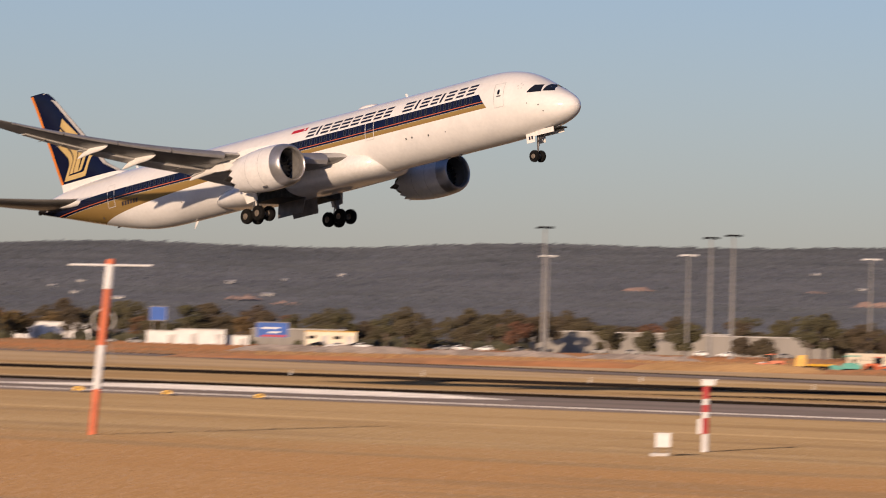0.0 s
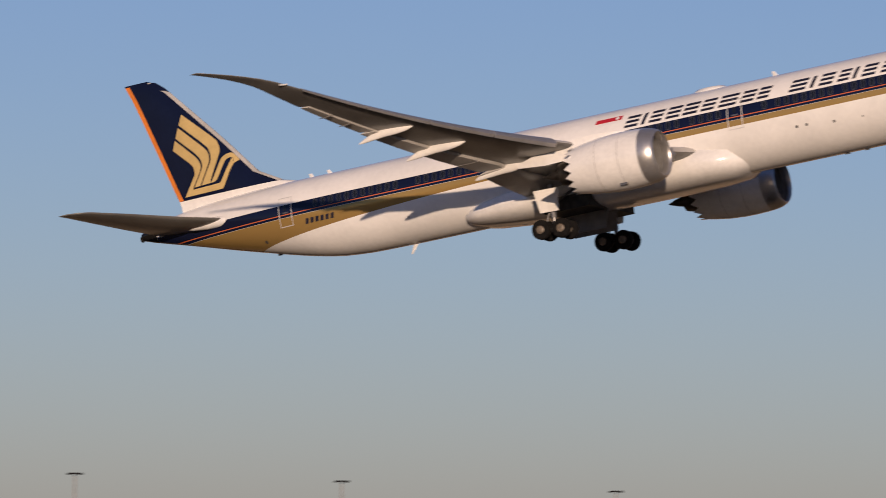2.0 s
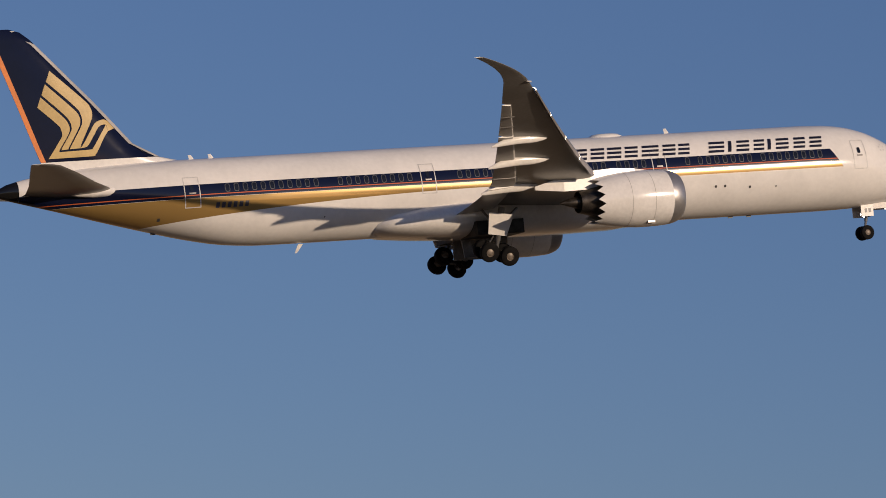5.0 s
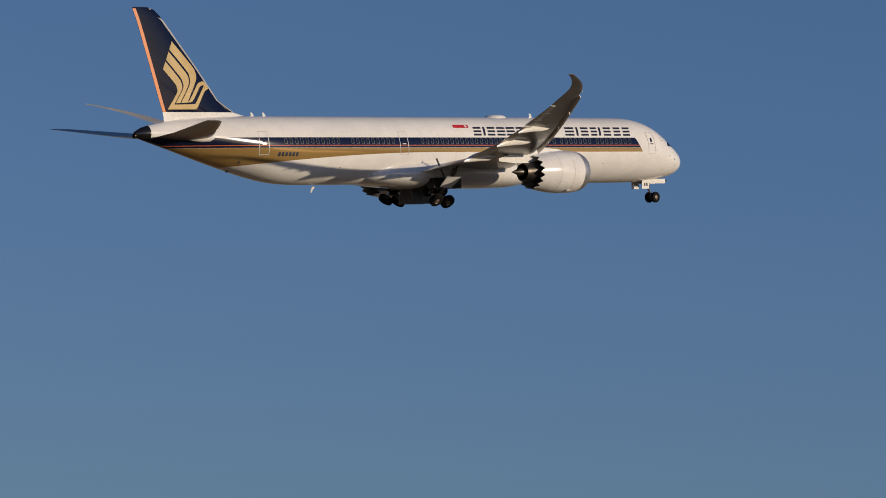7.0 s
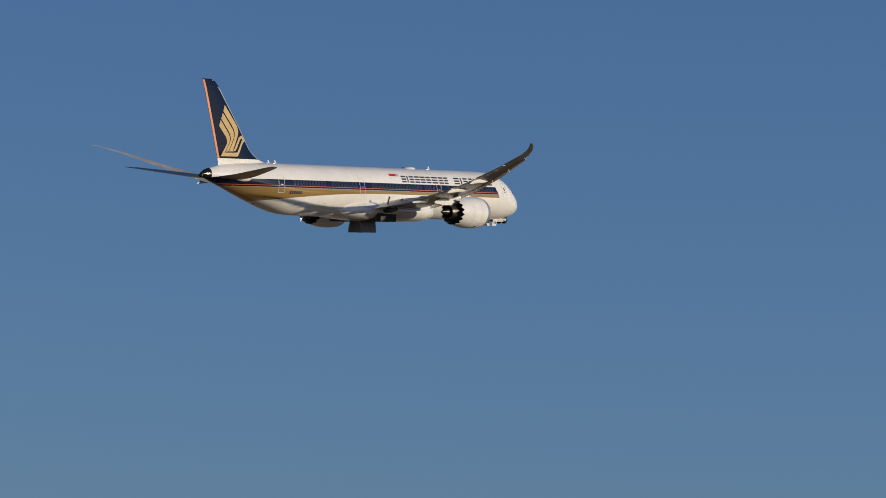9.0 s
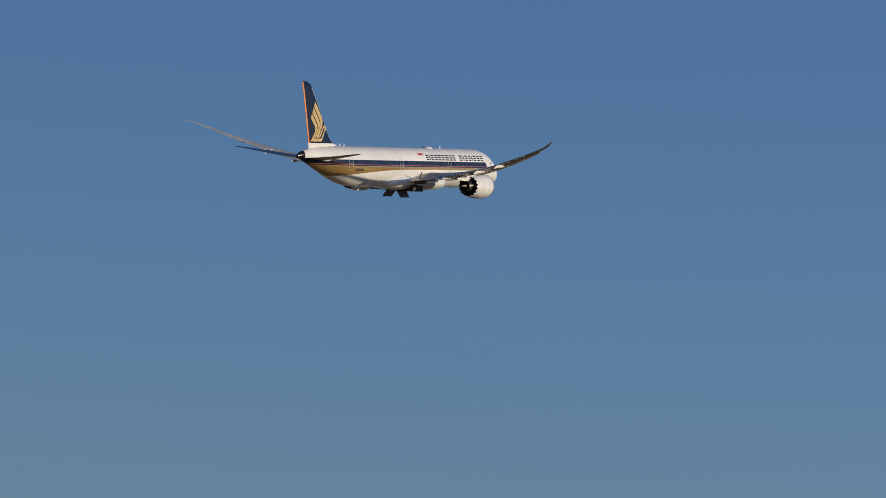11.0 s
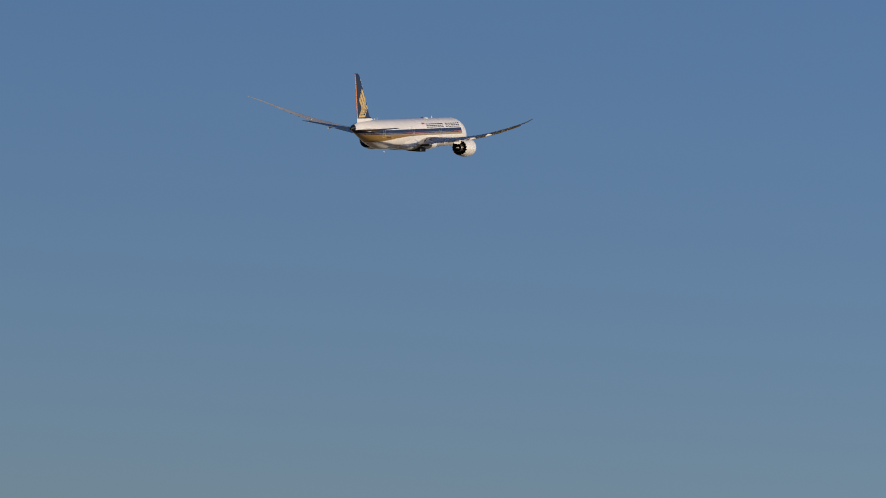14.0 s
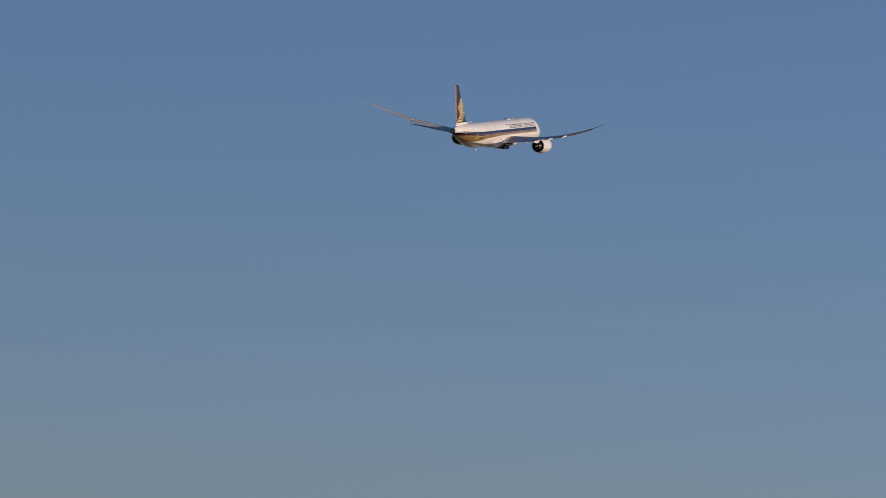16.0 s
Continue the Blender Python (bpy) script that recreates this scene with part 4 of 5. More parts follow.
sheet("earth_works", -2300, 200, 640, 1120, 0.04, M["earth"], "bare orange earth of a building site", "bare earth")


def blades(name, az0, az1, y0, y1, count, height, width, material, label, seed):
    """Upright tufts of dry stalks, many in one object."""
    r = np.random.RandomState(seed)
    y = np.sqrt(r.uniform(y0**2, y1**2, count))
    x = y * np.tan(np.radians(r.uniform(az0, az1, count)))
    a, w = r.uniform(0.0, 0.95, count), width * r.uniform(0.5, 1.5, count)
    h = height * r.uniform(0.5, 1.3, count)
    lean = r.uniform(-0.1, 0.1, (count, 2)) * h[:, None]
    dx, dy = np.cos(a) * w / 2, np.sin(a) * w / 2
    v = np.empty((count, 4, 3))
    v[:, 0] = np.stack([x - dx, y - dy, np.zeros(count) - 0.02], 1)
    v[:, 1] = np.stack([x + dx, y + dy, np.zeros(count) - 0.02], 1)
    v[:, 2] = np.stack([x + dx * 0.8 + lean[:, 0], y + dy * 0.8 + lean[:, 1], h * r.uniform(0.7, 1.0, count)], 1)
    v[:, 3] = np.stack([x - dx * 0.8 + lean[:, 0], y - dy * 0.8 + lean[:, 1], h], 1)
    f = np.arange(count * 4).reshape(-1, 4)
    return mesh_ob(name, v.reshape(-1, 3), f.tolist(), material, label, "dry grass", "stuff")


blades("near_grass", -51, -33, 110, 285, 330000, 0.03, 0.13, M["grass"], "short dry yellow grass in front of the runway", 1)
blades("middle_grass", -51, -34, 362, 416, 80000, 0.05, 0.3, M["grass"], "short dry grass behind the runway", 2)
blades("far_grass", -51, -32, 453, 482, 50000, 0.06, 0.4, M["grass"], "short dry grass beside the taxiway", 3)

def clods(name, az0, az1, y0, y1, count, size, material, label, seed):
    """Churned lumps of earth, many in one object."""
    r = np.random.RandomState(seed)
    y = np.sqrt(r.uniform(y0**2, y1**2, count))
    x = y * np.tan(np.radians(r.uniform(az0, az1, count)))
    a, w = r.uniform(0, 2 * math.pi, count), size * r.uniform(0.5, 1.8, count)
    v = np.empty((count, 5, 3))
    for k in range(4):
        v[:, k] = np.stack([x + w * np.cos(a + k * math.pi / 2), y + w * np.sin(a + k * math.pi / 2), np.zeros(count)], 1)
    v[:, 4] = np.stack([x + w * r.uniform(-0.4, 0.4, count), y + w * r.uniform(-0.4, 0.4, count), w * r.uniform(0.35, 0.8, count)], 1)
    i = np.arange(count)[:, None] * 5
    f = np.concatenate([i + np.array([[k, (k + 1) % 4, 4]]) for k in range(4)])
    return mesh_ob(name, v.reshape(-1, 3), f.tolist(), material, label, "bare earth", "stuff")


clods("earth_clods", -51, -29, 643, 1000, 45000, 0.4, M["earth"], "churned orange earth of the building site", 6)
clods("sand_clods", -47, -38, 660, 820, 12000, 0.4, M["sand"], "churned tan sand of the building site", 7)

# ---- hills ----
BUMP_AT = [-53 + 2.2 * i for i in range(16)]
BUMP_UP = [0.587, 0.45, 0.605, 0.504, 0.642, 0.576, 0.682, 0.478, 0.471, 0.334, 0.385, 0.19, 0.571, 0.407, 0.491, 0.329]


def ridge(az):
    return sum(u * math.exp(-(((az - c) / 1.9) ** 2)) for c, u in zip(BUMP_AT, BUMP_UP)) if az > -53 else ridge(-52.9) * max(0.3, 1 - (-53 - az) / 12)


QUARRIES = ((-40.25, 0.33, 0.43, 0.36), (-47.15, 0.26, 0.32, 0.2), (-46.7, 0.22, 0.26, 0.15), (-42.9, 0.45, 0.50, 0.18), (-41.0, 0.47, 0.50, 0.12), (-35.3, 0.14, 0.18, 0.25), (-31.6, 0.22, 0.27, 0.22), (-30.7, 0.25, 0.29, 0.3), (-29.6, 0.18, 0.22, 0.2), (-28.7, 0.30, 0.35, 0.25))
R0, R1 = 2000.0, 4650.0


def hill_z(az, d):
    u = (d - R0) / (R1 - R0)
    top = rise(R1, ridge(az))
    p = polar(az, d)
    n1 = noise.noise((p.x / 420, p.y / 420, 0.3))
    n2 = noise.noise((p.x / 120, p.y / 120, 2.3))
    base = top * (max(0.0, min(1.0, u)) ** 1.25)
    return base + (n1 * 13 + n2 * 4) * min(1, u * 3) * (1 - max(0, min(1, u)) ** 3) - 2.0


def add_hills():
    azs = np.arange(-64, -15.9, 0.2)
    ds = [R0 + (R1 - R0) * k / 44 for k in range(45)] + [R1 + 80, R1 + 160]
    verts = []
    for a in azs:
        for d in ds:
            z = hill_z(a, min(d, R1)) if d <= R1 else hill_z(a, R1) - (d - R1) * 0.3
            verts.append(polar(a, d, z))
    k = len(ds)
    faces = [(i * k + j, (i + 1) * k + j, (i + 1) * k + j + 1, i * k + j + 1) for i in range(len(azs) - 1) for j in range(k - 1)]
    mesh_ob("hillside", verts, [f[::-1] for f in faces], M["hill"], "long wooded ridge behind the airfield, blue-grey haze painted into its colour", "hill", "structure", True)
    # the woods on it: small leaf sprays in every direction, joined
    r = np.random.RandomState(11)
    at = []
    for i in range(240000):
        az = r.uniform(-53, -20)
        d = R0 + (R1 - R0) * (r.uniform() ** 1.0) if i % 6 else r.uniform(R1 - 100, R1)
        z = hill_z(az, d)
        e = math.degrees(math.atan2(z - EYE.z, d))
        if any(abs(az - a) < hw * 1.05 and lo - 0.02 < e < hi + 0.01 for a, lo, hi, hw in QUARRIES):
            continue
        p = polar(az, d, z)
        at.append((p.x, p.y, p.z + r.uniform(0.0, 2.6) * (0.4 + noise.noise((p.x / 9, p.y / 9, 5.0)) + 0.5), d))
    at = np.array(at)
    n = len(at)
    # sprays hang on the slope's open side, loosely upright
    down = -at[:, :2] / np.linalg.norm(at[:, :2], axis=1)[:, None]
    e1 = np.stack([-down[:, 1], down[:, 0], np.zeros(n)], 1) + r.normal(size=(n, 3)) * 0.4
    e2 = np.array([0.0, 0.0, 1.0]) + r.normal(size=(n, 3)) * 0.4
    e1 /= np.linalg.norm(e1, axis=1)[:, None]
    e2 -= e1 * (e1 * e2).sum(1)[:, None]
    e2 /= np.linalg.norm(e2, axis=1)[:, None]
    w = (r.uniform(0.4, 0.95, n) * at[:, 3] / 3200)[:, None]
    c = at[:, :3]
    v = np.stack([c - e1 * w - e2 * w * 0.5, c + e1 * w * 0.2 - e2 * w * 0.7, c + e1 * w + e2 * w * 0.3, c - e1 * w * 0.2 + e2 * w * 0.7], 1)
    mesh_ob("hill_woods", v.reshape(-1, 3), np.arange(4 * n).reshape(-1, 4).tolist(), M["bush"], "dense eucalyptus woods on the ridge, greyed by painted haze", "woods", "stuff")


add_hills()


def add_patch(az, el_lo, el_hi, half):
    """A bare quarry face on the hillside."""
    def where(a, el):
        d = R0
        while d < R1 and hill_z(a, d) < rise(d, el):
            d += 15
        return d
    r = random.Random(int(az * -10))
    verts = []
    n = 14
    for i in range(n + 1):
        u = i / n * 2 - 1
        a = az + u * half
        lo, hi = el_lo, el_lo + (el_hi - el_lo) * (1 - abs(u) ** 3) * r.uniform(0.35, 1.0)
        for k in range(4):
            e = lo + (hi - lo) * k / 3
            d = where(az, el_lo) - 25 + 2 * k
            verts.append(polar(a, d, rise(d, e) + r.uniform(-0.5, 0.5)))
    faces = [(i * 4 + k, (i + 1) * 4 + k, (i + 1) * 4 + k + 1, i * 4 + k + 1) for i in range(n) for k in range(3)]
    mesh_ob("quarry_face", verts, faces, M["rock"], "bare orange quarry face among hillside woods", "quarry")


for q in QUARRIES:
    add_patch(*q)


def gable(name, w, d, h, rh, wall, roof, label, category, group=""):
    """A plain house or shed: walls, gable roof with eaves, door and windows."""
    ob = tagged(new(name), label, category, group)
    bm = bmesh.new()
    box(bm, (0, 0, h / 2), (w, d, h))
    part("wall", bm, wall, ob)
    bm = loft([[Vector((x, -d / 2 - 0.4, h)), Vector((x, 0, h + rh)), Vector((x, d / 2 + 0.4, h)), Vector((x, d / 2 + 0.4, h + 0.15)), Vector((x, 0, h + rh + 0.2)), Vector((x, -d / 2 - 0.4, h + 0.15))] for x in (-w / 2 - 0.4, w / 2 + 0.4)])
    part("roof", bm, roof, ob)
    for k in (-0.3, 0.0, 0.3):
        bm = bmesh.new()
        box(bm, (k * w, -d / 2 - 0.03, h * (0.55 if k else 0.4)), (w * 0.12, 0.06, h * (0.35 if k else 0.8)))
        part("window" if k else "door", bm, M["glass"] if k else M["roof"], ob)
    return ob


def face_eye(az, d, z=0.0, turn=0.0):
    """A pose at azimuth and distance whose -y side faces the eye."""
    p = polar(az, d, z)
    return pose(p.x, p.y, p.z, 0, 0, -az + turn)


hill_house = gable("house", 5.0, 4, 1.5, 0.6, M["roof"], M["roof"], "small pale house among hillside woods", "house", "houses on the hillside")
r_ = random.Random(3)
HOUSES = [(-49.2, .36), (-48.9, .42), (-48.95, .30), (-48.5, .25), (-47.3, .45), (-46.7, .48), (-46.1, .55), (-46.9, .32), (-41.0, .67), (-40.5, .52), (-39.6, .63), (-39.2, .45), (-39.0, .33), (-38.75, .40), (-38.45, .33), (-38.3, .42), (-38.1, .30), (-37.6, .58), (-37.5, .30), (-36.9, .25), (-36.7, .27), (-36.45, .26), (-35.2, .42), (-34.6, .30), (-33.9, .28), (-33.3, .33), (-32.8, .22), (-32.6, .2), (-32.1, .3), (-31.3, .26), (-30.4, .22), (-30.0, .14), (-29.1, .2), (-28.2, .16), (-27.6, .25), (-26.9, .35), (-26.2, .22), (-25.6, .5)]
for i, (a, e) in enumerate(HOUSES):
    d = R0
    while d < R1 and hill_z(a, d) < rise(d, e):
        d += 15
    m = face_eye(a, d - 25, rise(d, e) - 1.5, r_.uniform(-25, 25))
    if i == 0:
        hill_house.matrix_basis = m
    else:
        copy_thing(hill_house, m)

# ---- trees ----
TREES = []


def make_tree(seed, h, spread, leaf, label):
    """A gum tree: forked trunk, limbs, and a loose crown of small leaf clumps."""
    r = random.Random(seed)
    ob = tagged(new("tree"), label, "tree", "trees along the airfield's far side")
    bm = bmesh.new()
    rod(bm, (0, 0, -0.3), (0.2, 0.1, h * 0.35), 0.32, 0.22, 8)
    tips = []
    for i in range(9):
        a = 2 * math.pi * i / 9 + r.uniform(-0.3, 0.3)
        z0 = h * r.uniform(0.18, 0.36)
        t = Vector((spread * r.uniform(0.3, 0.85) * math.cos(a), spread * r.uniform(0.3, 0.85) * math.sin(a), h * r.uniform(0.32, 0.88)))
        rod(bm, (0.15, 0.05, z0), t, 0.16, 0.05, 6)
        tips.append(t)
    tips += [Vector((0.2, 0, h * 0.9)), Vector((0.4, -0.3, h * 0.6))]
    part("trunk", bm, M["bark"], ob)
    rs = np.random.RandomState(seed)
    vs, fs = [], []
    n = 0
    for t in tips:
        size = spread * rs.uniform(0.26, 0.46)
        for k in range(260):
            u = rs.normal(size=3)
            u /= np.linalg.norm(u)
            c = np.array(t) + u * size * np.array([1, 1, 0.72]) * rs.uniform(0.5, 1.0) ** 0.5
            if c[2] < h * 0.08:
                continue
            e1, e2 = rs.normal(size=3), rs.normal(size=3)
            e1 /= np.linalg.norm(e1)
            e2 -= e1 * e2.dot(e1)
            e2 /= np.linalg.norm(e2)
            w = rs.uniform(0.2, 0.42)
            vs += [c - e1 * w - e2 * w * 0.5, c + e1 * w * 0.2 - e2 * w * 0.7, c + e1 * w + e2 * w * 0.3, c - e1 * w * 0.2 + e2 * w * 0.7]
            fs.append((n, n + 1, n + 2, n + 3))
            n += 4
    me = bpy.data.meshes.new("crown")
    me.from_pydata([tuple(v) for v in vs], [], fs)
    me.materials.append(leaf)
    me.update()
    cr = new("crown", me)
    cr.parent = ob
    return ob


TREES = [make_tree(21, 12, 5.5, M["leaf"], "olive-green gum tree with a wide loose crown"), make_tree(22, 10, 5.0, M["leaf_brown"], "rust-brown gum tree with a loose crown"), make_tree(23, 8, 4.8, M["leaf"], "low olive-green bushy tree"), make_tree(24, 14, 5.5, M["leaf"], "tall dark gum tree with a loose crown"), make_tree(25, 6, 4.0, M["leaf"], "small round dark shrub tree"), make_tree(26, 3.4, 1.7, M["leaf"], "young bushy tree beside a white shed")]
used = set()


def plant(k, az, d, s=1.0):
    m = face_eye(az, d, 0.0, r_.uniform(0, 360)) @ Matrix.Scale(s * r_.uniform(0.72, 1.02), 4)
    if k not in used:
        used.add(k)
        TREES[k].matrix_basis = m
        return TREES[k]
    return copy_thing(TREES[k], m)


# the belt of trees, thicker where the wood is dense
for i in range(230):
    az = -51.5 + 27.5 * (i + r_.random()) / 230
    thick = 0.5 + 0.5 * math.sin(az * 1.7 + 1.0) * math.sin(az * 0.63)
    d = r_.uniform(1500, 1900) if az < -41 else r_.uniform(1230, 1650)
    if az > -33:
        d = r_.uniform(1350, 1900)
    k = r_.choices(range(5), (4, 3, 4, 2.2 if thick > 0.5 else 0.6, 3))[0]
    plant(k, az, d)
for az, d, k in ((-49.9, 1500, 1), (-49.6, 1520, 1), (-49.0, 1480, 3), (-48.75, 1490, 0), (-48.15, 1500, 3), (-47.75, 1520, 3), (-44.5, 1420, 3), (-44.75, 1430, 3), (-44.2, 1410, 1), (-45.6, 1500, 0), (-45.4, 1480, 0), (-45.2, 1470, 4), (-43.2, 1300, 2), (-42.8, 1280, 2), (-42.4, 1290, 2), (-41.75, 1270, 4), (-41.55, 1270, 4), (-41.05, 1260, 3), (-40.6, 1300, 2), (-39.9, 1350, 0), (-39.6, 1340, 1), (-38.8, 1360, 3), (-38.6, 1340, 0), (-36.2, 1330, 3), (-36.4, 1340, 3), (-35.9, 1350, 1), (-34.9, 1340, 1), (-34.6, 1360, 1), (-33.6, 1350, 2), (-32.4, 1330, 3), (-32.2, 1320, 0), (-35.9, 990, 5), (-35.62, 985, 5), (-35.35, 995, 5), (-47.5, 1530, 3), (-46.9, 1560, 3), (-43.9, 1430, 0), (-44.0, 1420, 3), (-37.0, 1300, 0), (-37.4, 1310, 3), (-38.0, 1330, 2)):
    plant(k, az, d)

# scrub at the belt's foot
ico = bmesh.new()
bmesh.ops.create_icosphere(ico, subdivisions=1, radius=1.0)
IV = np.array([v.co[:] for v in ico.verts])
IF = [[v.index for v in f.verts] for f in ico.faces]
ico.free()
rs = np.random.RandomState(4)
vs, fs = [], []
for i in range(2600):
    p = polar(rs.uniform(-51.5, -23), rs.uniform(1480, 2050), 0)
    w = rs.uniform(0.8, 2.6)
    fs += [[a + 12 * len(vs) for a in f] for f in IF]
    vs.append(IV * (1 + rs.uniform(-0.35, 0.35, IV.shape)) * np.array([w, w, w * rs.uniform(0.5, 1.1)]) + np.array([p.x, p.y, w * 0.3]))
mesh_ob("scrub", np.concatenate(vs), fs, M["scrub"], "dark low scrub below the trees", "scrub", "stuff")


# ---- masts ----
def make_mast(h, ring, label):
    ob = tagged(new("light_mast"), label, "light mast", "apron light masts")
    bm = bmesh.new()
    k = 1.0 if ring else 0.75
    rod(bm, (0, 0, -0.1), (0, 0, h * 0.5), 0.44 * k, 0.34 * k, 12)
    rod(bm, (0, 0, h * 0.5), (0, 0, h), 0.34 * k, 0.2 * k, 12)
    part("pole", bm, M["galv"], ob)
    bm = bmesh.new()
    rod(bm, (0, 0, -0.05), (0, 0, 0.5), 0.8, 0.7, 12)
    part("base_collar", bm, M["galv"], ob)
    if ring:
        bm = loft(revolve([(-0.14, 1.75), (-0.16, 1.95), (0.02, 2.0), (0.16, 1.8), (0.1, 1.65), (-0.14, 1.75)], 24), cap=False)
        bmesh.ops.rotate(bm, matrix=Euler((0, radians(90), 0)).to_matrix(), verts=bm.verts)
        bmesh.ops.translate(bm, vec=(0, 0, h), verts=bm.verts)
        hd = part("lamp_ring", bm, M["black"], ob, "black lamp ring")
        for i in range(8):
            a = 2 * math.pi * i / 8
            bm = bmesh.new()
            box(bm, (1.75 * math.cos(a), 1.75 * math.sin(a), h - 0.22), (0.55, 0.55, 0.25), pose(0, 0, 0, 0, 0, math.degrees(a)))
            part("floodlight", bm, M["black"], hd)
        for i in range(4):
            a = math.pi * i / 4
            bm = bmesh.new()
            rod(bm, (1.8 * math.cos(a), 1.8 * math.sin(a), h), (-1.8 * math.cos(a), -1.8 * math.sin(a), h), 0.06, 0.06, 6)
            part("spoke", bm, M["black"], hd)
    else:
        bm = bmesh.new()
        box(bm, (0, 0, h), (4.4, 0.3, 0.22))
        hd = part("crossarm", bm, M["white"], ob, "pale crossarm")
        for x in (-1.9, -1.1, 1.1, 1.9):
            bm = bmesh.new()
            box(bm, (x, -0.25, h - 0.1), (0.6, 0.5, 0.3), pose(0, 0, 0, 25, 0, 0))
            part("floodlight", bm, M["white"], hd)
    return ob


big = make_mast(30, True, "tall galvanised light mast with a black lamp ring")
small = make_mast(25, False, "galvanised light mast with pale floodlights")
for i, (az, el) in enumerate(((-43.92, 1.114), (-41.892, 1.071), (-39.751, 1.08), (-37.688, 1.073), (-35.472, 1.06), (-32.9, 1.035), (-30.378, 1.021), (-27.512, 0.983), (-24.561, 0.918), (-42.13, 1.041))):
    m = face_eye(az, (30 - EYE.z) / math.tan(radians(el)))
    if i:
        copy_thing(big, m)
    else:
        big.matrix_basis = m
for i, (az, el) in enumerate(((-42.37, 0.85), (-43.88, 0.807), (-40.41, 0.85), (-39.27, 0.615), (-38.17, 0.635), (-37.95, 0.824), (-36.32, 0.607), (-35.23, 0.79), (-34.28, 0.58), (-32.6, 0.737), (-32.06, 0.535), (-29.55, 0.689), (-29.0, 0.5), (-27.32, 0.435))):
    m = face_eye(az, (25 - EYE.z) / math.tan(radians(el)))
    if i:
        copy_thing(small, m)
    else:
        small.matrix_basis = m

# ---- buildings and boards ----
def put(ob, az, d, turn=0.0, z=0.0):
    ob.matrix_basis = face_eye(az, d, z, turn)
    return ob


def ground_d(el):
    return EYE.z / math.tan(radians(-el))


def box_shed(name, w, dp, h, wall, roof, label, category, bays=6):
    """A flat-roofed shed with wall bays, a parapet and roller doors."""
    ob = tagged(new(name), label, category)
    bm = bmesh.new()
    box(bm, (0, dp / 2, h / 2), (w, dp, h))
    part("wall", bm, wall, ob)
    bm = bmesh.new()
    box(bm, (0, dp / 2, h + 0.12), (w + 0.6, dp + 0.6, 0.24))
    part("roof", bm, roof, ob)
    for i in range(bays):
        x = -w / 2 + (i + 0.5) * w / bays
        bm = bmesh.new()
        if i % 2:
            box(bm, (x, -0.04, h * 0.38), (w / bays * 0.5, 0.1, h * 0.7))
            part("roller_door", bm, wall if wall is M["shed"] else M["roof"], ob)
        elif category == "shop":
            box(bm, (x, -0.04, h * 0.62), (w / bays * 0.6, 0.08, h * 0.2))
            part("window", bm, M["glass"], ob)
        else:
            bm.free()
        bm = bmesh.new()
        box(bm, (x - w / bays / 2 + 0.15, -0.08, h / 2), (0.3, 0.16, h))
        part("pilaster", bm, wall, ob)
    return ob


put(box_shed("warehouse", 54, 26, 5.8, M["shed"], M["roof"], "long low grey warehouse behind trees", "warehouse", 10), -43.0, 1455)
put(box_shed("warehouse", 34, 25, 5.4, M["shed"], M["roof"], "grey warehouse with a pale roof behind trees", "warehouse", 7), -41.5, 1440)
put(box_shed("portable_building", 9, 3, 3.4, M["white"], M["roof"], "white portable site building", "portable building", 2), -48.0, 1420)
put(box_shed("portable_building", 13, 3, 4.0, M["white"], M["roof"], "long white portable site building", "portable building", 4), -47.6, 1415)
put(box_shed("portable_building", 6, 3, 2.6, M["white"], M["roof"], "small white portable site building", "portable building", 2), -47.2, 1420)
put(box_shed("shop", 14, 12, 4.2, M["cream"], M["yellow"], "cream and yellow roadside shop", "shop", 4), -46.2, 1470)
put(box_shed("warehouse", 26, 16, 4.6, M["shed"], M["roof"], "grey warehouse with a flat pale roof", "warehouse", 6), -46.55, 1490)
put(box_shed("warehouse", 22, 16, 5.0, M["white"], M["roof"], "distant white warehouse behind trees", "warehouse", 5), -49.2, 1540)
put(box_shed("shed", 20, 10, 3.6, M["white"], M["roof"], "long white shed behind a fence", "shed", 6), -35.6, 1010)
put(box_shed("shed", 8, 5, 2.6, M["shed"], M["roof"], "low grey shed beside a white wall", "shed", 3), -36.5, 960)
put(box_shed("shed", 9, 6, 3.2, M["white"], M["roof"], "white shed among scrub", "shed", 3), -31.07, 1180)
put(box_shed("shed", 9, 6, 3.2, M["white"], M["roof"], "white shed beside a blue container", "shed", 3), -30.2, 1200)
put(box_shed("shed", 8, 6, 3.0, M["white"], M["roof"], "white shed with a flat roof among trees", "shed", 3), -29.2, 1200)
put(box_shed("shipping_container", 3, 2.4, 2.6, M["blue"], M["blue"], "blue shipping container beside white sheds", "container", 1), -30.1, 1150)


def board(name, w, h, up, face, label, category):
    ob = tagged(new(name), label, category)
    bm = bmesh.new()
    box(bm, (0, 0, up + h / 2), (w, 0.3, h))
    part("panel", bm, face, ob)
    bm = bmesh.new()
    for x, z, sx, sz in ((0, up, w + 0.3, 0.2), (0, up + h, w + 0.3, 0.2), (-w / 2, up + h / 2, 0.2, h), (w / 2, up + h / 2, 0.2, h)):
        box(bm, (x, -0.1, z), (sx, 0.3, sz))
    part("frame", bm, M["black"] if face is M["black"] else M["galv"], ob)
    for x in (-w * 0.32, w * 0.32):
        bm = bmesh.new()
        rod(bm, (x, 0.3, -0.1), (x, 0.3, up + h * 0.8), 0.16, 0.16, 8)
        part("post", bm, M["galv"], ob)
    return ob


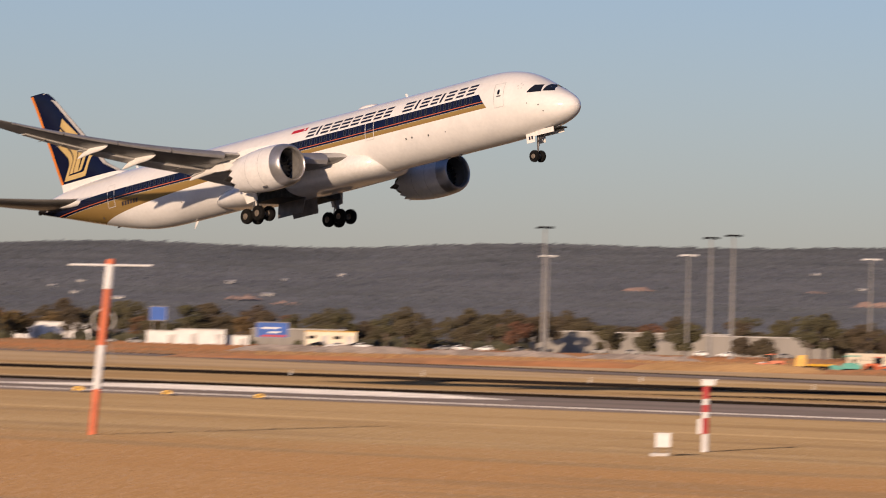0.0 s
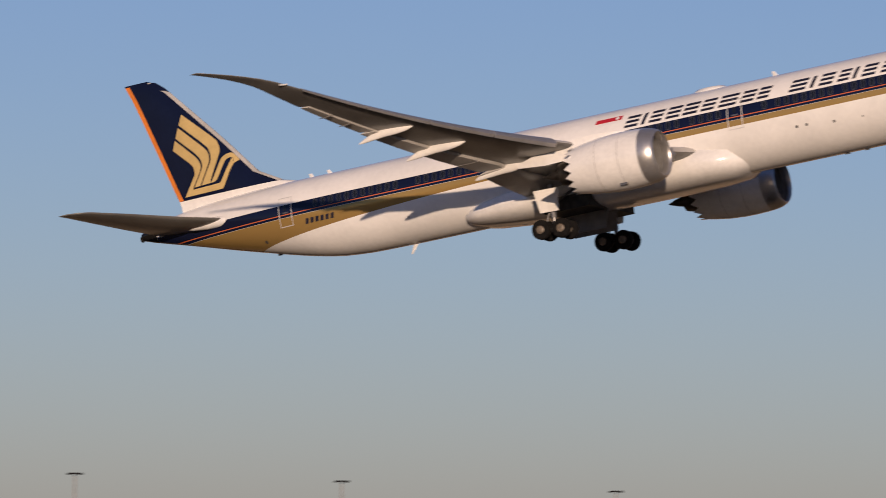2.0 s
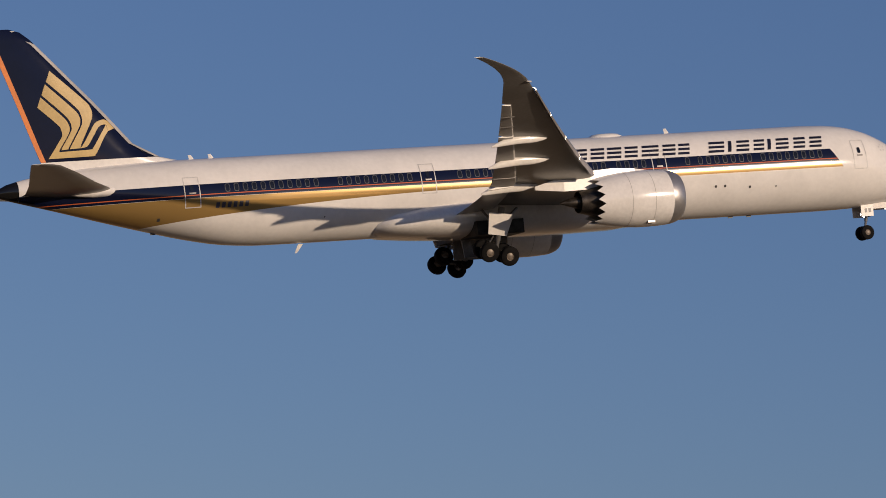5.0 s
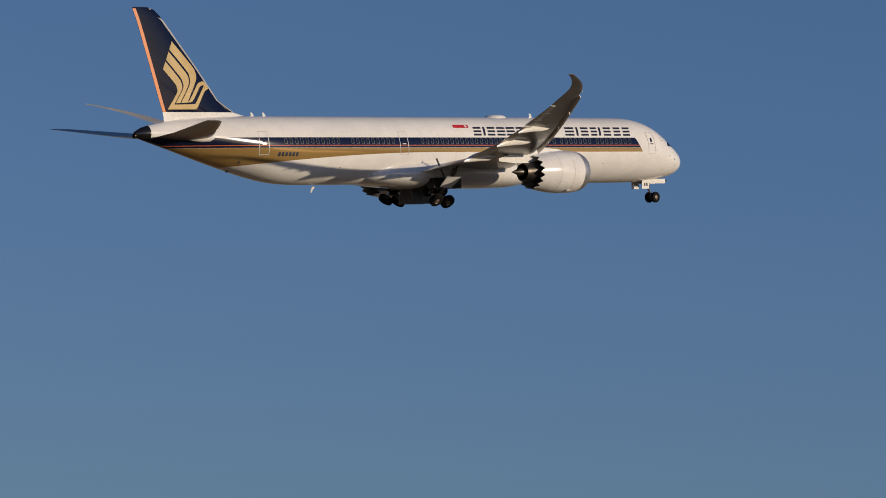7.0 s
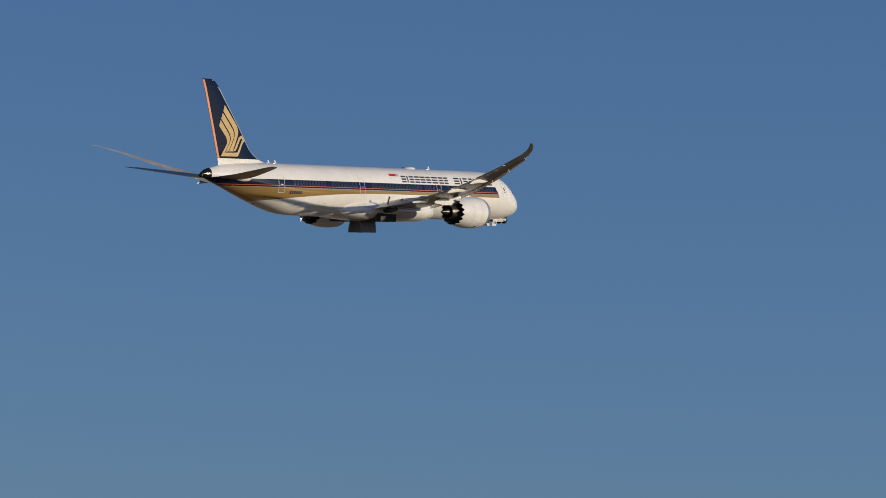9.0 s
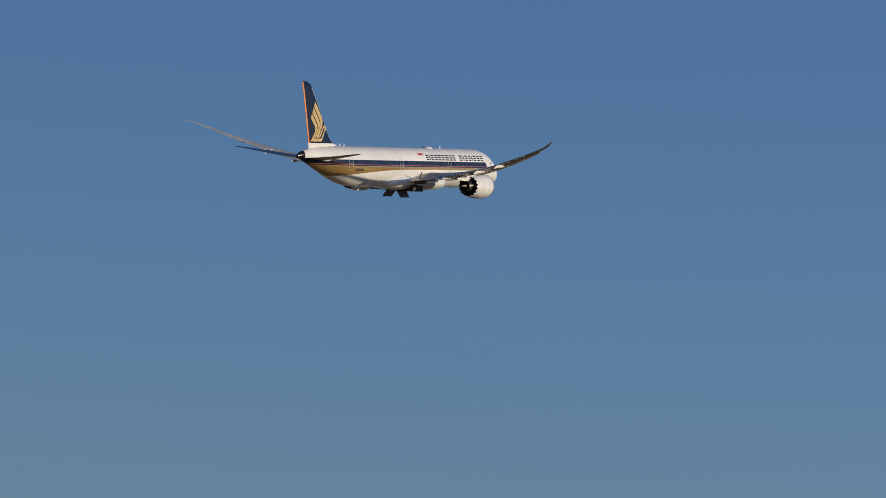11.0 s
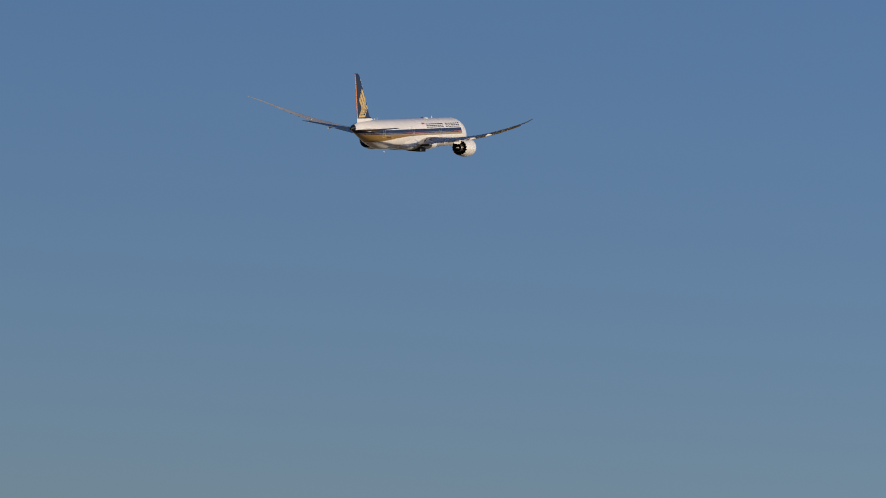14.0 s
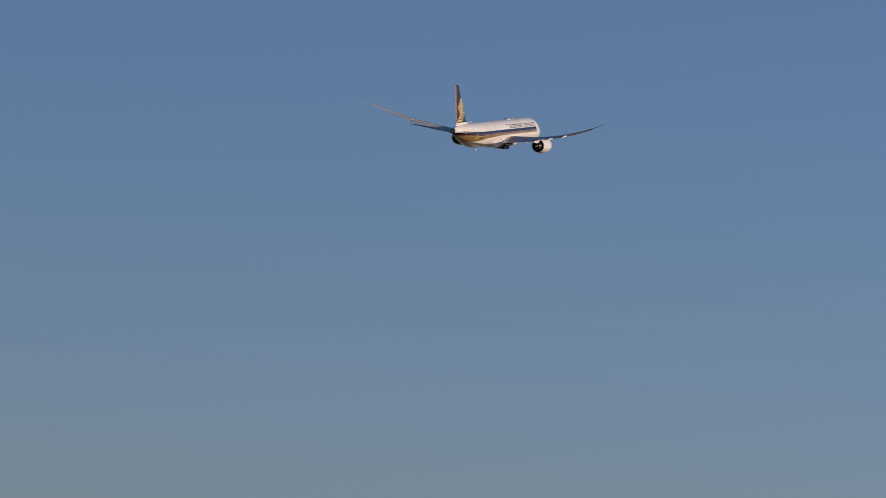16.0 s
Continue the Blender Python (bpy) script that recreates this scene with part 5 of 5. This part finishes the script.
b1 = put(board("billboard", 8.4, 4.0, 2.4, M["blue"], "blue roadside billboard with pale bars", "billboard"), -46.83, 1400)
for k in range(2):
    bm = bmesh.new()
    box(bm, (-0.5 + k, -0.17, 4.9 - 1.1 * k), (4.6 - k * 1.6, 0.03, 0.45))
    part("writing_bar", bm, M["white"], b1)
bm = bmesh.new()
box(bm, (0.3, -0.17, 2.85), (6.4, 0.03, 0.5))
part("writing_bar", bm, M["signal"], b1)
put(board("billboard", 4.6, 3.8, 6.2, M["blue"], "tall blue sign board", "billboard"), -48.06, 1450)
dk = put(board("billboard", 12.5, 5.0, 2.2, M["black"], "large dark display board seen against trees", "billboard"), -37.2, 1180)
bm = bmesh.new()
box(bm, (-2.6, -0.17, 5.0), (5.6, 0.03, 3.2))
part("screen", bm, mat("dim_blue_screen", (0.02, 0.035, 0.10, 1), spec=0.05, rough=0.8, vary=0.1, scale=1), dk, "dim blue screen")
put(board("sign_board", 4.8, 1.7, 3.3, M["shed"], "grey sign board on a tall frame", "sign"), -32.77, 1000)

# ---- white wall of panels along the building site ----
wall = tagged(new("barrier_wall"), "long cream-white panel barrier along a building site", "barrier")
pa, pb = polar(-40.65, 1085), polar(-36.65, 1010)
run = (pb - pa).length
ang = math.degrees(math.atan2(pb.y - pa.y, pb.x - pa.x))
wall.matrix_basis = pose(pa.x, pa.y, 0, 0, 0, ang)
n = int(run / 2.4)
bm = bmesh.new()
box(bm, (0, 0, 0.72), (2.34, 0.1, 1.32))
me1 = bpy.data.meshes.new("panel")
bm.to_mesh(me1)
bm.free()
me1.materials.append(M["cream"])
bm = bmesh.new()
box(bm, (0, 0, 1.5), (0.14, 0.2, 3.0))
me2 = bpy.data.meshes.new("post")
bm.to_mesh(me2)
bm.free()
me2.materials.append(M["galv"])
for i in range(n):
    for k in range(2):
        o = new("panel", me1)
        o.parent, o.location = wall, (i * 2.4 + 1.2, 0.0, k * 1.38 + 0.05)
    o = new("post", me2)
    o.parent, o.location = wall, (i * 2.4, 0.06, 0)


# ---- heaps ----
def heap(az, d, w, dp, h, seed, label, material):
    r = np.random.RandomState(seed)
    nx, ny = 40, 14
    verts = []
    lumps = [(r.uniform(-0.8, 0.8), r.uniform(0.25, 0.5), r.uniform(0.5, 1.0)) for _ in range(7)]
    for i in range(nx + 1):
        u = i / nx * 2 - 1
        top = max(0.0, 1 - abs(u) ** 4) * (0.62 + 0.38 * max(b * math.exp(-(((u - c) / a_) ** 2) * 3) for c, a_, b in lumps))
        for j in range(ny + 1):
            v = j / ny * 2 - 1
            z = h * top * max(0, 1 - abs(v) ** 2.2) * (1 + 0.12 * noise.noise((u * 9, v * 5, seed)))
            verts.append((u * w / 2, v * dp / 2, z - 0.02))
    k = ny + 1
    faces = [(i * k + j, (i + 1) * k + j, (i + 1) * k + j + 1, i * k + j + 1) for i in range(nx) for j in range(ny)]
    ob = mesh_ob("earth_mound", verts, faces, material, label, "earth mound", "", True)
    ob.matrix_basis = face_eye(az, d)


heap(-37.8, 765, 31, 13, 3.0, 7, "long heap of tan sandy earth", M["sand"])
heap(-36.85, 800, 12, 9, 1.7, 12, "small heap of brown earth", M["sand"])
heap(-34.2, 780, 8.5, 8, 2.0, 8, "cone-shaped heap of brown earth", M["sand"])
heap(-32.5, 770, 19, 9, 1.5, 9, "low heap of orange earth", M["earth"])
heap(-44.0, 880, 60, 12, 1.2, 10, "low bank of orange earth", M["earth"])
heap(-41.9, 860, 34, 12, 1.5, 13, "low bank of tan sand", M["sand"])
heap(-46.6, 900, 46, 12, 0.9, 14, "low bank of reddish earth", M["earth"])
heap(-40.1, 870, 30, 8, 0.9, 15, "low bank of reddish earth below a wall", M["earth"])


M["rubble"] = mat("grey_rubble", (0.30, 0.25, 0.21, 1), rough=0.95, vary=0.2, scale=0.2, grain=1.5, bump=0.05, color2=(0.20, 0.165, 0.14, 1), spec=0.1)
heap(-46.2, 1120, 46, 12, 2.0, 21, "low heap of grey rubble", M["rubble"])
heap(-44.4, 1130, 40, 12, 1.7, 22, "long low heap of grey-brown rubble", M["rubble"])
heap(-42.9, 1110, 30, 12, 1.5, 23, "low heap of grey rubble beside a road", M["rubble"])

# ---- machines ----
def wheels_for(ob, xs, y, r, w=0.4):
    for x in xs:
        for s in (-1, 1):
            bm = bmesh.new()
            wheel(bm, (x, s * y, r), r, w)
            part("wheel", bm, [M["rubber"], M["hub"]], ob)


def roller(paint, label):
    ob = tagged(new("road_roller"), label, "road roller", "machines on the building site")
    bm = bmesh.new()
    rod(bm, (1.7, -0.95, 0.75), (1.7, 0.95, 0.75), 0.75, 0.75, 20)
    part("drum", bm, M["steel"], ob)
    bm = bmesh.new()
    box(bm, (-0.9, 0, 1.25), (2.4, 1.5, 1.0))
    box(bm, (1.6, 0, 1.15), (2.0, 2.1, 0.35))
    bmesh.ops.bevel(bm, geom=bm.edges[:], offset=0.08, segments=1)
    part("body", bm, paint, ob)
    bm = bmesh.new()
    box(bm, (0.1, 0, 2.2), (1.2, 1.4, 1.1))
    part("cab", bm, M["glass"], ob)
    bm = bmesh.new()
    box(bm, (0.1, 0, 2.82), (1.5, 1.6, 0.14))
    part("canopy", bm, paint, ob)
    wheels_for(ob, (-1.3,), 0.85, 0.72)
    return ob


def truck(cab, load, length, label, bed=2.2):
    ob = tagged(new("truck"), label, "truck", "machines on the building site")
    bm = bmesh.new()
    box(bm, (0, 0, 0.85), (length, 1.1, 0.25))
    part("chassis", bm, M["black"], ob)
    bm = loft([[Vector((length / 2 - x, y, z)) for x, z in ((0, 0.9), (0.05, 1.7), (0.35, 2.75), (1.9, 2.8), (1.95, 0.9))] for y in (-1.15, 1.15)])
    part("cab", bm, cab, ob)
    bm = bmesh.new()
    box(bm, (length / 2 - 0.9, -1.17, 2.15), (1.0, 0.04, 0.6))
    box(bm, (length / 2 - 0.14, 0, 2.2), (0.08, 1.9, 0.7))
    part("cab_window", bm, M["glass"], ob)
    bm = loft([[Vector((x, y * (1.0 if z < 1.2 else 1.1), z)) for x, z in ((-length / 2, 1.0), (-length / 2 - 0.2, bed), (length / 2 - 2.2, bed), (length / 2 - 2.3, 1.0))] for y in (-1.1, 1.1)])
    part("tipper_body", bm, load, ob)
    wheels_for(ob, (length / 2 - 1.0, -length / 2 + 0.9, -length / 2 + 2.1), 0.95, 0.5)
    return ob


def paver(paint, label):
    """A low paving machine: tracks, hopper, engine deck, canopy on posts, screed."""
    ob = tagged(new("paving_machine"), label, "paving machine", "machines on the building site")
    for k in (-1, 1):
        bm = loft([[Vector((x, k * y, z)) for x, z in ((-1.5, 0.05), (-1.8, 0.4), (-1.5, 0.75), (1.3, 0.75), (1.6, 0.4), (1.3, 0.05))] for y in (0.7, 1.1)])
        part("track", bm, M["rubber"], ob)
    bm = loft([[Vector((x, y, z)) for x, z in ((1.2, 0.5), (3.0, 0.6), (3.3, 1.35), (1.3, 1.2))] for y in (-1.3, 1.3)])
    part("hopper", bm, paint, ob)
    bm = loft([[Vector((x, y, z)) for x, z in ((-1.9, 0.7), (1.2, 0.7), (1.2, 1.5), (0.6, 1.75), (-1.4, 1.7), (-1.9, 1.35))] for y in (-1.05, 1.05)])
    part("engine_deck", bm, paint, ob)
    for x in (-1.4, 0.5):
        for k in (-1, 1):
            bm = bmesh.new()
            rod(bm, (x, k * 0.95, 1.6), (x, k * 0.95, 2.85), 0.05, 0.05, 6)
            part("canopy_post", bm, M["black"], ob)
    bm = loft([[Vector((x, y, z)) for x, z in ((-1.9, 2.8), (-1.7, 2.98), (0.8, 2.98), (1.0, 2.8))] for y in (-1.2, 1.2)])
    part("canopy", bm, paint, ob)
    bm = bmesh.new()
    box(bm, (-0.6, 0, 2.0), (0.5, 0.6, 0.6))
    part("seat", bm, M["black"], ob)
    bm = loft([[Vector((x, y, z)) for x, z in ((-3.1, 0.1), (-3.2, 0.6), (-2.3, 0.75), (-2.0, 0.1))] for y in (-1.6, 1.6)])
    part("screed", bm, M["black"], ob)
    return ob


def digger(paint, label):
    ob = tagged(new("excavator"), label, "excavator", "machines on the building site")
    for s in (-1, 1):
        bm = loft([[Vector((x, s * y, z)) for x, z in ((-1.8, 0.05), (-2.1, 0.45), (-1.8, 0.85), (1.8, 0.85), (2.1, 0.45), (1.8, 0.05))] for y in (0.9, 1.5)])
        part("track", bm, M["rubber"], ob)
    bm = bmesh.new()
    box(bm, (0.5, 0, 1.5), (3.2, 2.4, 1.1))
    bmesh.ops.bevel(bm, geom=bm.edges[:], offset=0.15, segments=2)
    part("house", bm, paint, ob)
    bm = bmesh.new()
    box(bm, (-0.5, -0.7, 2.3), (1.4, 1.0, 1.4))
    part("cab", bm, M["glass"], ob)
    bm = bmesh.new()
    box(bm, (-0.5, -0.7, 3.05), (1.5, 1.1, 0.12))
    part("cab_roof", bm, paint, ob)
    for name, a, b, w in (("boom", (-0.8, 0.3, 1.7), (-3.4, 0.3, 3.3), 0.32), ("boom_tip", (-3.4, 0.3, 3.3), (-5.2, 0.3, 3.0), 0.28), ("stick", (-5.2, 0.3, 3.1), (-5.9, 0.3, 0.9), 0.22)):
        bm = bmesh.new()
        rod(bm, a, b, w, w * 0.8, 4)
        part(name, bm, paint, ob)
    bm = loft([[Vector((-5.9 + x, 0.3 + y, 0.9 + z)) for x, z in ((0.2, 0.2), (-0.4, 0.1), (-0.5, -0.6), (0.3, -0.9), (0.6, -0.4))] for y in (-0.5, 0.5)])
    part("bucket", bm, paint, ob)
    return ob


put(roller(M["redor"], "orange road roller on bare earth"), -41.45, 900, 170)
put(truck(M["yellow"], M["yellow"], 6.5, "yellow low truck with a yellow bed on bare earth", 1.35), -41.0, 905, 180)
put(paver(M["teal"], "teal paving machine with a canopy on bare earth"), -40.62, 890, 180)
put(roller(M["redor"], "orange-red roller beside a teal machine"), -40.32, 880, 10)
put(truck(M["white"], M["yellow"], 6.5, "white and orange tipper truck on bare earth"), -39.95, 900, 180)
put(roller(M["lime"], "lime-yellow roller beside a tipper truck"), -39.82, 870, 0)
put(roller(M["sand"], "dusty brown grader on bare earth"), -39.55, 880, 180)
put(digger(M["yellow"], "yellow excavator behind an earth heap"), -34.1, 805, 8)


def car(paint, label):
    ob = tagged(new("car"), label, "car", "cars parked along the far road")
    rings = []
    for x, z0, z1, w in ((-2.2, 0.45, 0.95, 0.78), (-1.9, 0.35, 1.1, 0.86), (-1.5, 0.35, 1.45, 0.82), (-0.2, 0.35, 1.5, 0.80), (0.7, 0.35, 1.05, 0.88), (1.9, 0.35, 0.92, 0.85), (2.2, 0.42, 0.75, 0.75)):
        rings.append([Vector((x, -w, z0)), Vector((x, -w, min(z1, 0.95))), Vector((x, -w * 0.78, z1)), Vector((x, w * 0.78, z1)), Vector((x, w, min(z1, 0.95))), Vector((x, w, z0))])
    part("body", smooth(loft(rings), 30), paint, ob)
    for s in (-1, 1):
        bm = bmesh.new()
        box(bm, (-0.6, s * 0.775, 1.18), (1.8, 0.06, 0.34), pose(0, 0, 0, s * 20, 0, 0))
        part("window", bm, M["glass"], ob)
    wheels_for(ob, (-1.35, 1.35), 0.82, 0.33, 0.22)
    return ob


cars = [car(M["white"], "white car parked on the far road"), car(M["black"], "dark car parked on the far road"), car(M["galv"], "silver car parked on the far road")]
fresh = set()
for i, az in enumerate((-48.6, -48.3, -46.35, -46.15, -45.95, -45.85, -45.0, -44.8, -44.55, -44.2, -43.9, -43.3, -42.95, -42.2, -41.95, -41.3, -37.9, -35.3, -34.8, -33.2)):
    k = r_.choice((0, 0, 1, 2))
    m = face_eye(az, r_.uniform(1380, 1460) if az < -41 else 1225, 0, r_.choice((5, 185)) + r_.uniform(-10, 10))
    if k in fresh:
        copy_thing(cars[k], m)
    else:
        fresh.add(k)
        cars[k].matrix_basis = m
for k in range(3):
    if k not in fresh:
        cars[k].matrix_basis = face_eye(-45.5 + k * 0.3, 1420)

# ---- things near the camera's side of the runway ----
def banded(ob, h, r, bands, x=0.0, lean=0.0):
    """A pole in painted bands, each a part."""
    z = 0.0
    for f, k in bands:
        z1 = z + f * h
        bm = bmesh.new()
        rod(bm, (x + lean * z / h, 0, z - (0.15 if z == 0 else 0)), (x + lean * z1 / h, 0, z1), r, r * 0.97, 14)
        part("pole_band", bm, k, ob)
        z = z1


pole = tagged(new("marker_pole"), "leaning red and white banded pole with a white crossbar", "marker pole")
pole.matrix_basis = face_eye(-48.74, 274)
banded(pole, 9.05, 0.22, ((0.26, M["redor"]), (0.25, M["white"]), (0.14, M["redor"]), (0.18, M["redor"]), (0.14, M["white"]), (0.03, M["redor"])), 0, 0.74)
bm = bmesh.new()
rod(bm, (-1.4, 0, 8.72), (2.85, 0, 8.76), 0.06, 0.06, 8)
part("crossbar", bm, M["white"], pole)
bm = loft(revolve([(-0.03, 0.62), (0.03, 0.62), (0.03, 0.5), (-0.03, 0.5), (-0.03, 0.62)], 24), cap=False)
bmesh.ops.rotate(bm, matrix=Euler((0, 0, radians(90))).to_matrix(), verts=bm.verts)
bmesh.ops.translate(bm, vec=(0.45, 0.3, 5.9), verts=bm.verts)
part("hoop", bm, M["galv"], pole, "thin grey hoop")
for x in (0.0, 0.9):
    bm = bmesh.new()
    rod(bm, (0.45, 0.3, 5.4), (x * 1.2, 0.3, 3.9), 0.03, 0.03, 6)
    part("hoop_stay", bm, M["galv"], pole)


def camera_post(label):
    ob = tagged(new("camera_post"), label, "sensor post", "banded sensor posts")
    banded(ob, 3.3, 0.18, ((0.28, M["white"]), (0.24, M["signal"]), (0.09, M["white"]), (0.11, M["signal"]), (0.09, M["white"]), (0.19, M["signal"])))
    bm = bmesh.new()
    box(bm, (0.1, -0.1, 3.48), (0.7, 0.35, 0.26))
    bmesh.ops.bevel(bm, geom=bm.edges[:], offset=0.06, segments=2)
    part("sensor_head", bm, M["white"], ob, "white sensor housing")
    bm = bmesh.new()
    box(bm, (0.14, -0.12, 3.64), (0.85, 0.45, 0.05))
    part("sun_shield", bm, M["white"], ob)
    bm = bmesh.new()
    box(bm, (-0.28, -0.1, 1.3), (0.2, 0.3, 0.75))
    part("junction_box", bm, M["white"], ob)
    return ob


post = camera_post("red and white banded post with a white sensor head")
post.matrix_basis = face_eye(-42.15, 267)
copy_thing(post, face_eye(-36.77, 267) @ Matrix.Scale(0.8, 4))
cab = tagged(new("equipment_cabinet"), "white equipment cabinet on short legs in dry grass", "cabinet")
cab.matrix_basis = face_eye(-42.6, 256) @ Matrix.Scale(0.8, 4)
bm = bmesh.new()
box(bm, (0, 0, 0.95), (0.9, 0.6, 0.8))
bmesh.ops.bevel(bm, geom=bm.edges[:], offset=0.03, segments=1)
part("body", bm, M["white"], cab)
bm = bmesh.new()
box(bm, (0, 0, 1.38), (1.0, 0.7, 0.06))
part("lid", bm, M["white"], cab)
for x in (-0.35, 0.35):
    bm = bmesh.new()
    rod(bm, (x, 0, -0.05), (x, 0, 0.56), 0.05, 0.05, 8)
    part("leg", bm, M["galv"], cab)
bm = bmesh.new()
box(bm, (-0.2, 0, 0.09), (1.1, 0.8, 0.2))
part("plinth", bm, M["roof"], cab)


def guard_light():
    ob = tagged(new("runway_guard_light"), "low yellow guard light on short feet beside the runway", "runway light", "yellow guard lights")
    bm = loft([[Vector((x, y, z)) for x, z in ((-0.55, 0.2), (-0.5, 0.5), (-0.2, 0.62), (0.25, 0.62), (0.55, 0.45), (0.55, 0.2))] for y in (-0.3, 0.3)])
    part("housing", bm, M["yellow"], ob)
    bm = bmesh.new()
    rod(bm, (0, -0.34, 0.4), (0, -0.28, 0.4), 0.12, 0.12, 12)
    part("lens", bm, M["black"], ob)
    for x in (-0.4, 0.4):
        bm = bmesh.new()
        rod(bm, (x, 0, -0.05), (x, 0, 0.22), 0.06, 0.06, 8)
        part("foot", bm, M["black"], ob)
    return ob


gl = guard_light()
for i, (x, y) in enumerate(((-326.0, 284.4), (-315.5, 284.6), (-304.5, 284.4), (-288.7, 364.0), (-280.5, 363.6), (-272.0, 364.0), (-262.0, 364.4))):
    d = math.hypot(x, y)
    m = pose(x, y, 0, 0, 0, 45) @ Matrix.Scale(0.85 if y < 300 else 0.7, 4)
    if i:
        copy_thing(gl, m)
    else:
        gl.matrix_basis = m

stake = tagged(new("marker_stake"), "short white marker stake in dry grass", "marker", "white marker stakes")
bm = bmesh.new()
box(bm, (0, 0, 0.3), (0.14, 0.06, 0.7))
part("stake_board", bm, M["white"], stake)
bm = bmesh.new()
box(bm, (0, -0.04, 0.5), (0.12, 0.02, 0.14))
part("reflector", bm, M["galv"], stake)
STAKES = ((-46.62, 620), (-45.2, 650), (-42.85, 640), (-40.1, 560), (-39.35, 545), (-38.8, 560), (-41.0, 590), (-43.4, 610), (-38.3, 610), (-36.9, 640), (-35.6, 600), (-34.6, 560), (-33.9, 600))
for i, (a, d) in enumerate(STAKES):
    if i:
        copy_thing(stake, face_eye(a, d))
    else:
        stake.matrix_basis = face_eye(a, d)

vent = tagged(new("runway_sign"), "small white box sign beside the runway", "sign")
vent.matrix_basis = face_eye(-39.7, 508)
bm = bmesh.new()
box(bm, (0, 0, 0.5), (0.85, 0.4, 0.5))
bmesh.ops.bevel(bm, geom=bm.edges[:], offset=0.08, segments=2)
part("sign_box", bm, M["white"], vent)
for x in (-0.3, 0.3):
    bm = bmesh.new()
    rod(bm, (x, 0, -0.05), (x, 0, 0.3), 0.05, 0.05, 8)
    part("leg", bm, M["galv"], vent)

rail = tagged(new("pipe_barrier"), "long low white pipe barrier beside the taxiway", "barrier")
pa, pb = polar(-37.7, 712), polar(-31.0, 560)
run = (pb - pa).length
rail.matrix_basis = pose(pa.x, pa.y, 0, 0, 0, math.degrees(math.atan2(pb.y - pa.y, pb.x - pa.x)))
bm = bmesh.new()
rod(bm, (0, 0, 0.55), (run, 0, 0.55), 0.09, 0.09, 8)
part("rail", bm, M["white"], rail)
for i in range(int(run / 15) + 1):
    bm = bmesh.new()
    rod(bm, (i * 15, 0, -0.05), (i * 15, 0, 0.5), 0.05, 0.05, 8)
    part("post", bm, M["white"], rail)

fence = tagged(new("site_fence"), "thin grey mesh site fence on posts", "fence")
pa, pb = polar(-36.6, 900), polar(-32.2, 860)
run = (pb - pa).length
fence.matrix_basis = pose(pa.x, pa.y, 0, 0, 0, math.degrees(math.atan2(pb.y - pa.y, pb.x - pa.x)))
for i in range(int(run / 2) + 1):
    bm = bmesh.new()
    rod(bm, (i * 2, 0, -0.05), (i * 2, 0, 1.5), 0.05, 0.05, 6)
    part("post", bm, M["galv"], fence)
for z in (0.3, 0.6, 0.9, 1.2, 1.45):
    bm = bmesh.new()
    rod(bm, (0, 0, z), (run, 0, z), 0.025, 0.025, 5)
    part("wire", bm, M["galv"], fence)


# ---- what moves ----
def motions():
    walk(plane, [(t, pose(x, y, z, roll, -pitch, turn)) for t, x, y, z, pitch, roll, turn in FLIGHT])
    for side in (-1, 1):
        leg, h = GEAR["main", side]
        # the legs fold inward into the belly
        walk(leg, [(t, pose(h.x, h.y, h.z, -side * (a + (7 if side > 0 and 4 < t < 8.5 else 0)), tip, 0)) for t, a, tip in ((0, 0, -6), (1.5, 0, -2), (2.4, 0, 4), (3.4, 3, 8), (4.5, 11, 9), (5.5, 22, 9), (6.3, 33, 6), (7.0, 45, 4), (8.0, 62, 2), (8.8, 82, 0), (9.4, 88, 0), (16, 88, 0))])
        d, h = GEAR["door", side]
        walk(d, [(t, pose(h.x, h.y, h.z, side * a, 0, 0)) for t, a in ((0, 10), (9.4, 10), (10.6, 22), (11.7, 60), (12.3, 84), (16, 84))])
        d, h = GEAR["nosedoor", side]
        walk(d, [(t, pose(h.x, h.y, h.z, -side * a, 0, 0)) for t, a in ((0, 4), (8.2, 4), (9.2, 40), (10.0, 80), (10.4, 86), (16, 86))])
        d, h = GEAR["nosedoor2", side]
        walk(d, [(t, pose(h.x, h.y, h.z, -side * a, 0, 0)) for t, a in ((0, 2), (8.6, 2), (9.4, 40), (10.0, 80), (10.4, 86), (16, 86))])
    leg, h = GEAR["nose", 0]
    # the nose leg folds forward
    walk(leg, [(t, pose(h.x, h.y, h.z, 0, -a, 0)) for t, a in ((0, 0), (5.2, 0), (6.0, 16), (7.0, 45), (8.0, 74), (8.8, 92), (9.4, 97), (16, 97))])


motions()
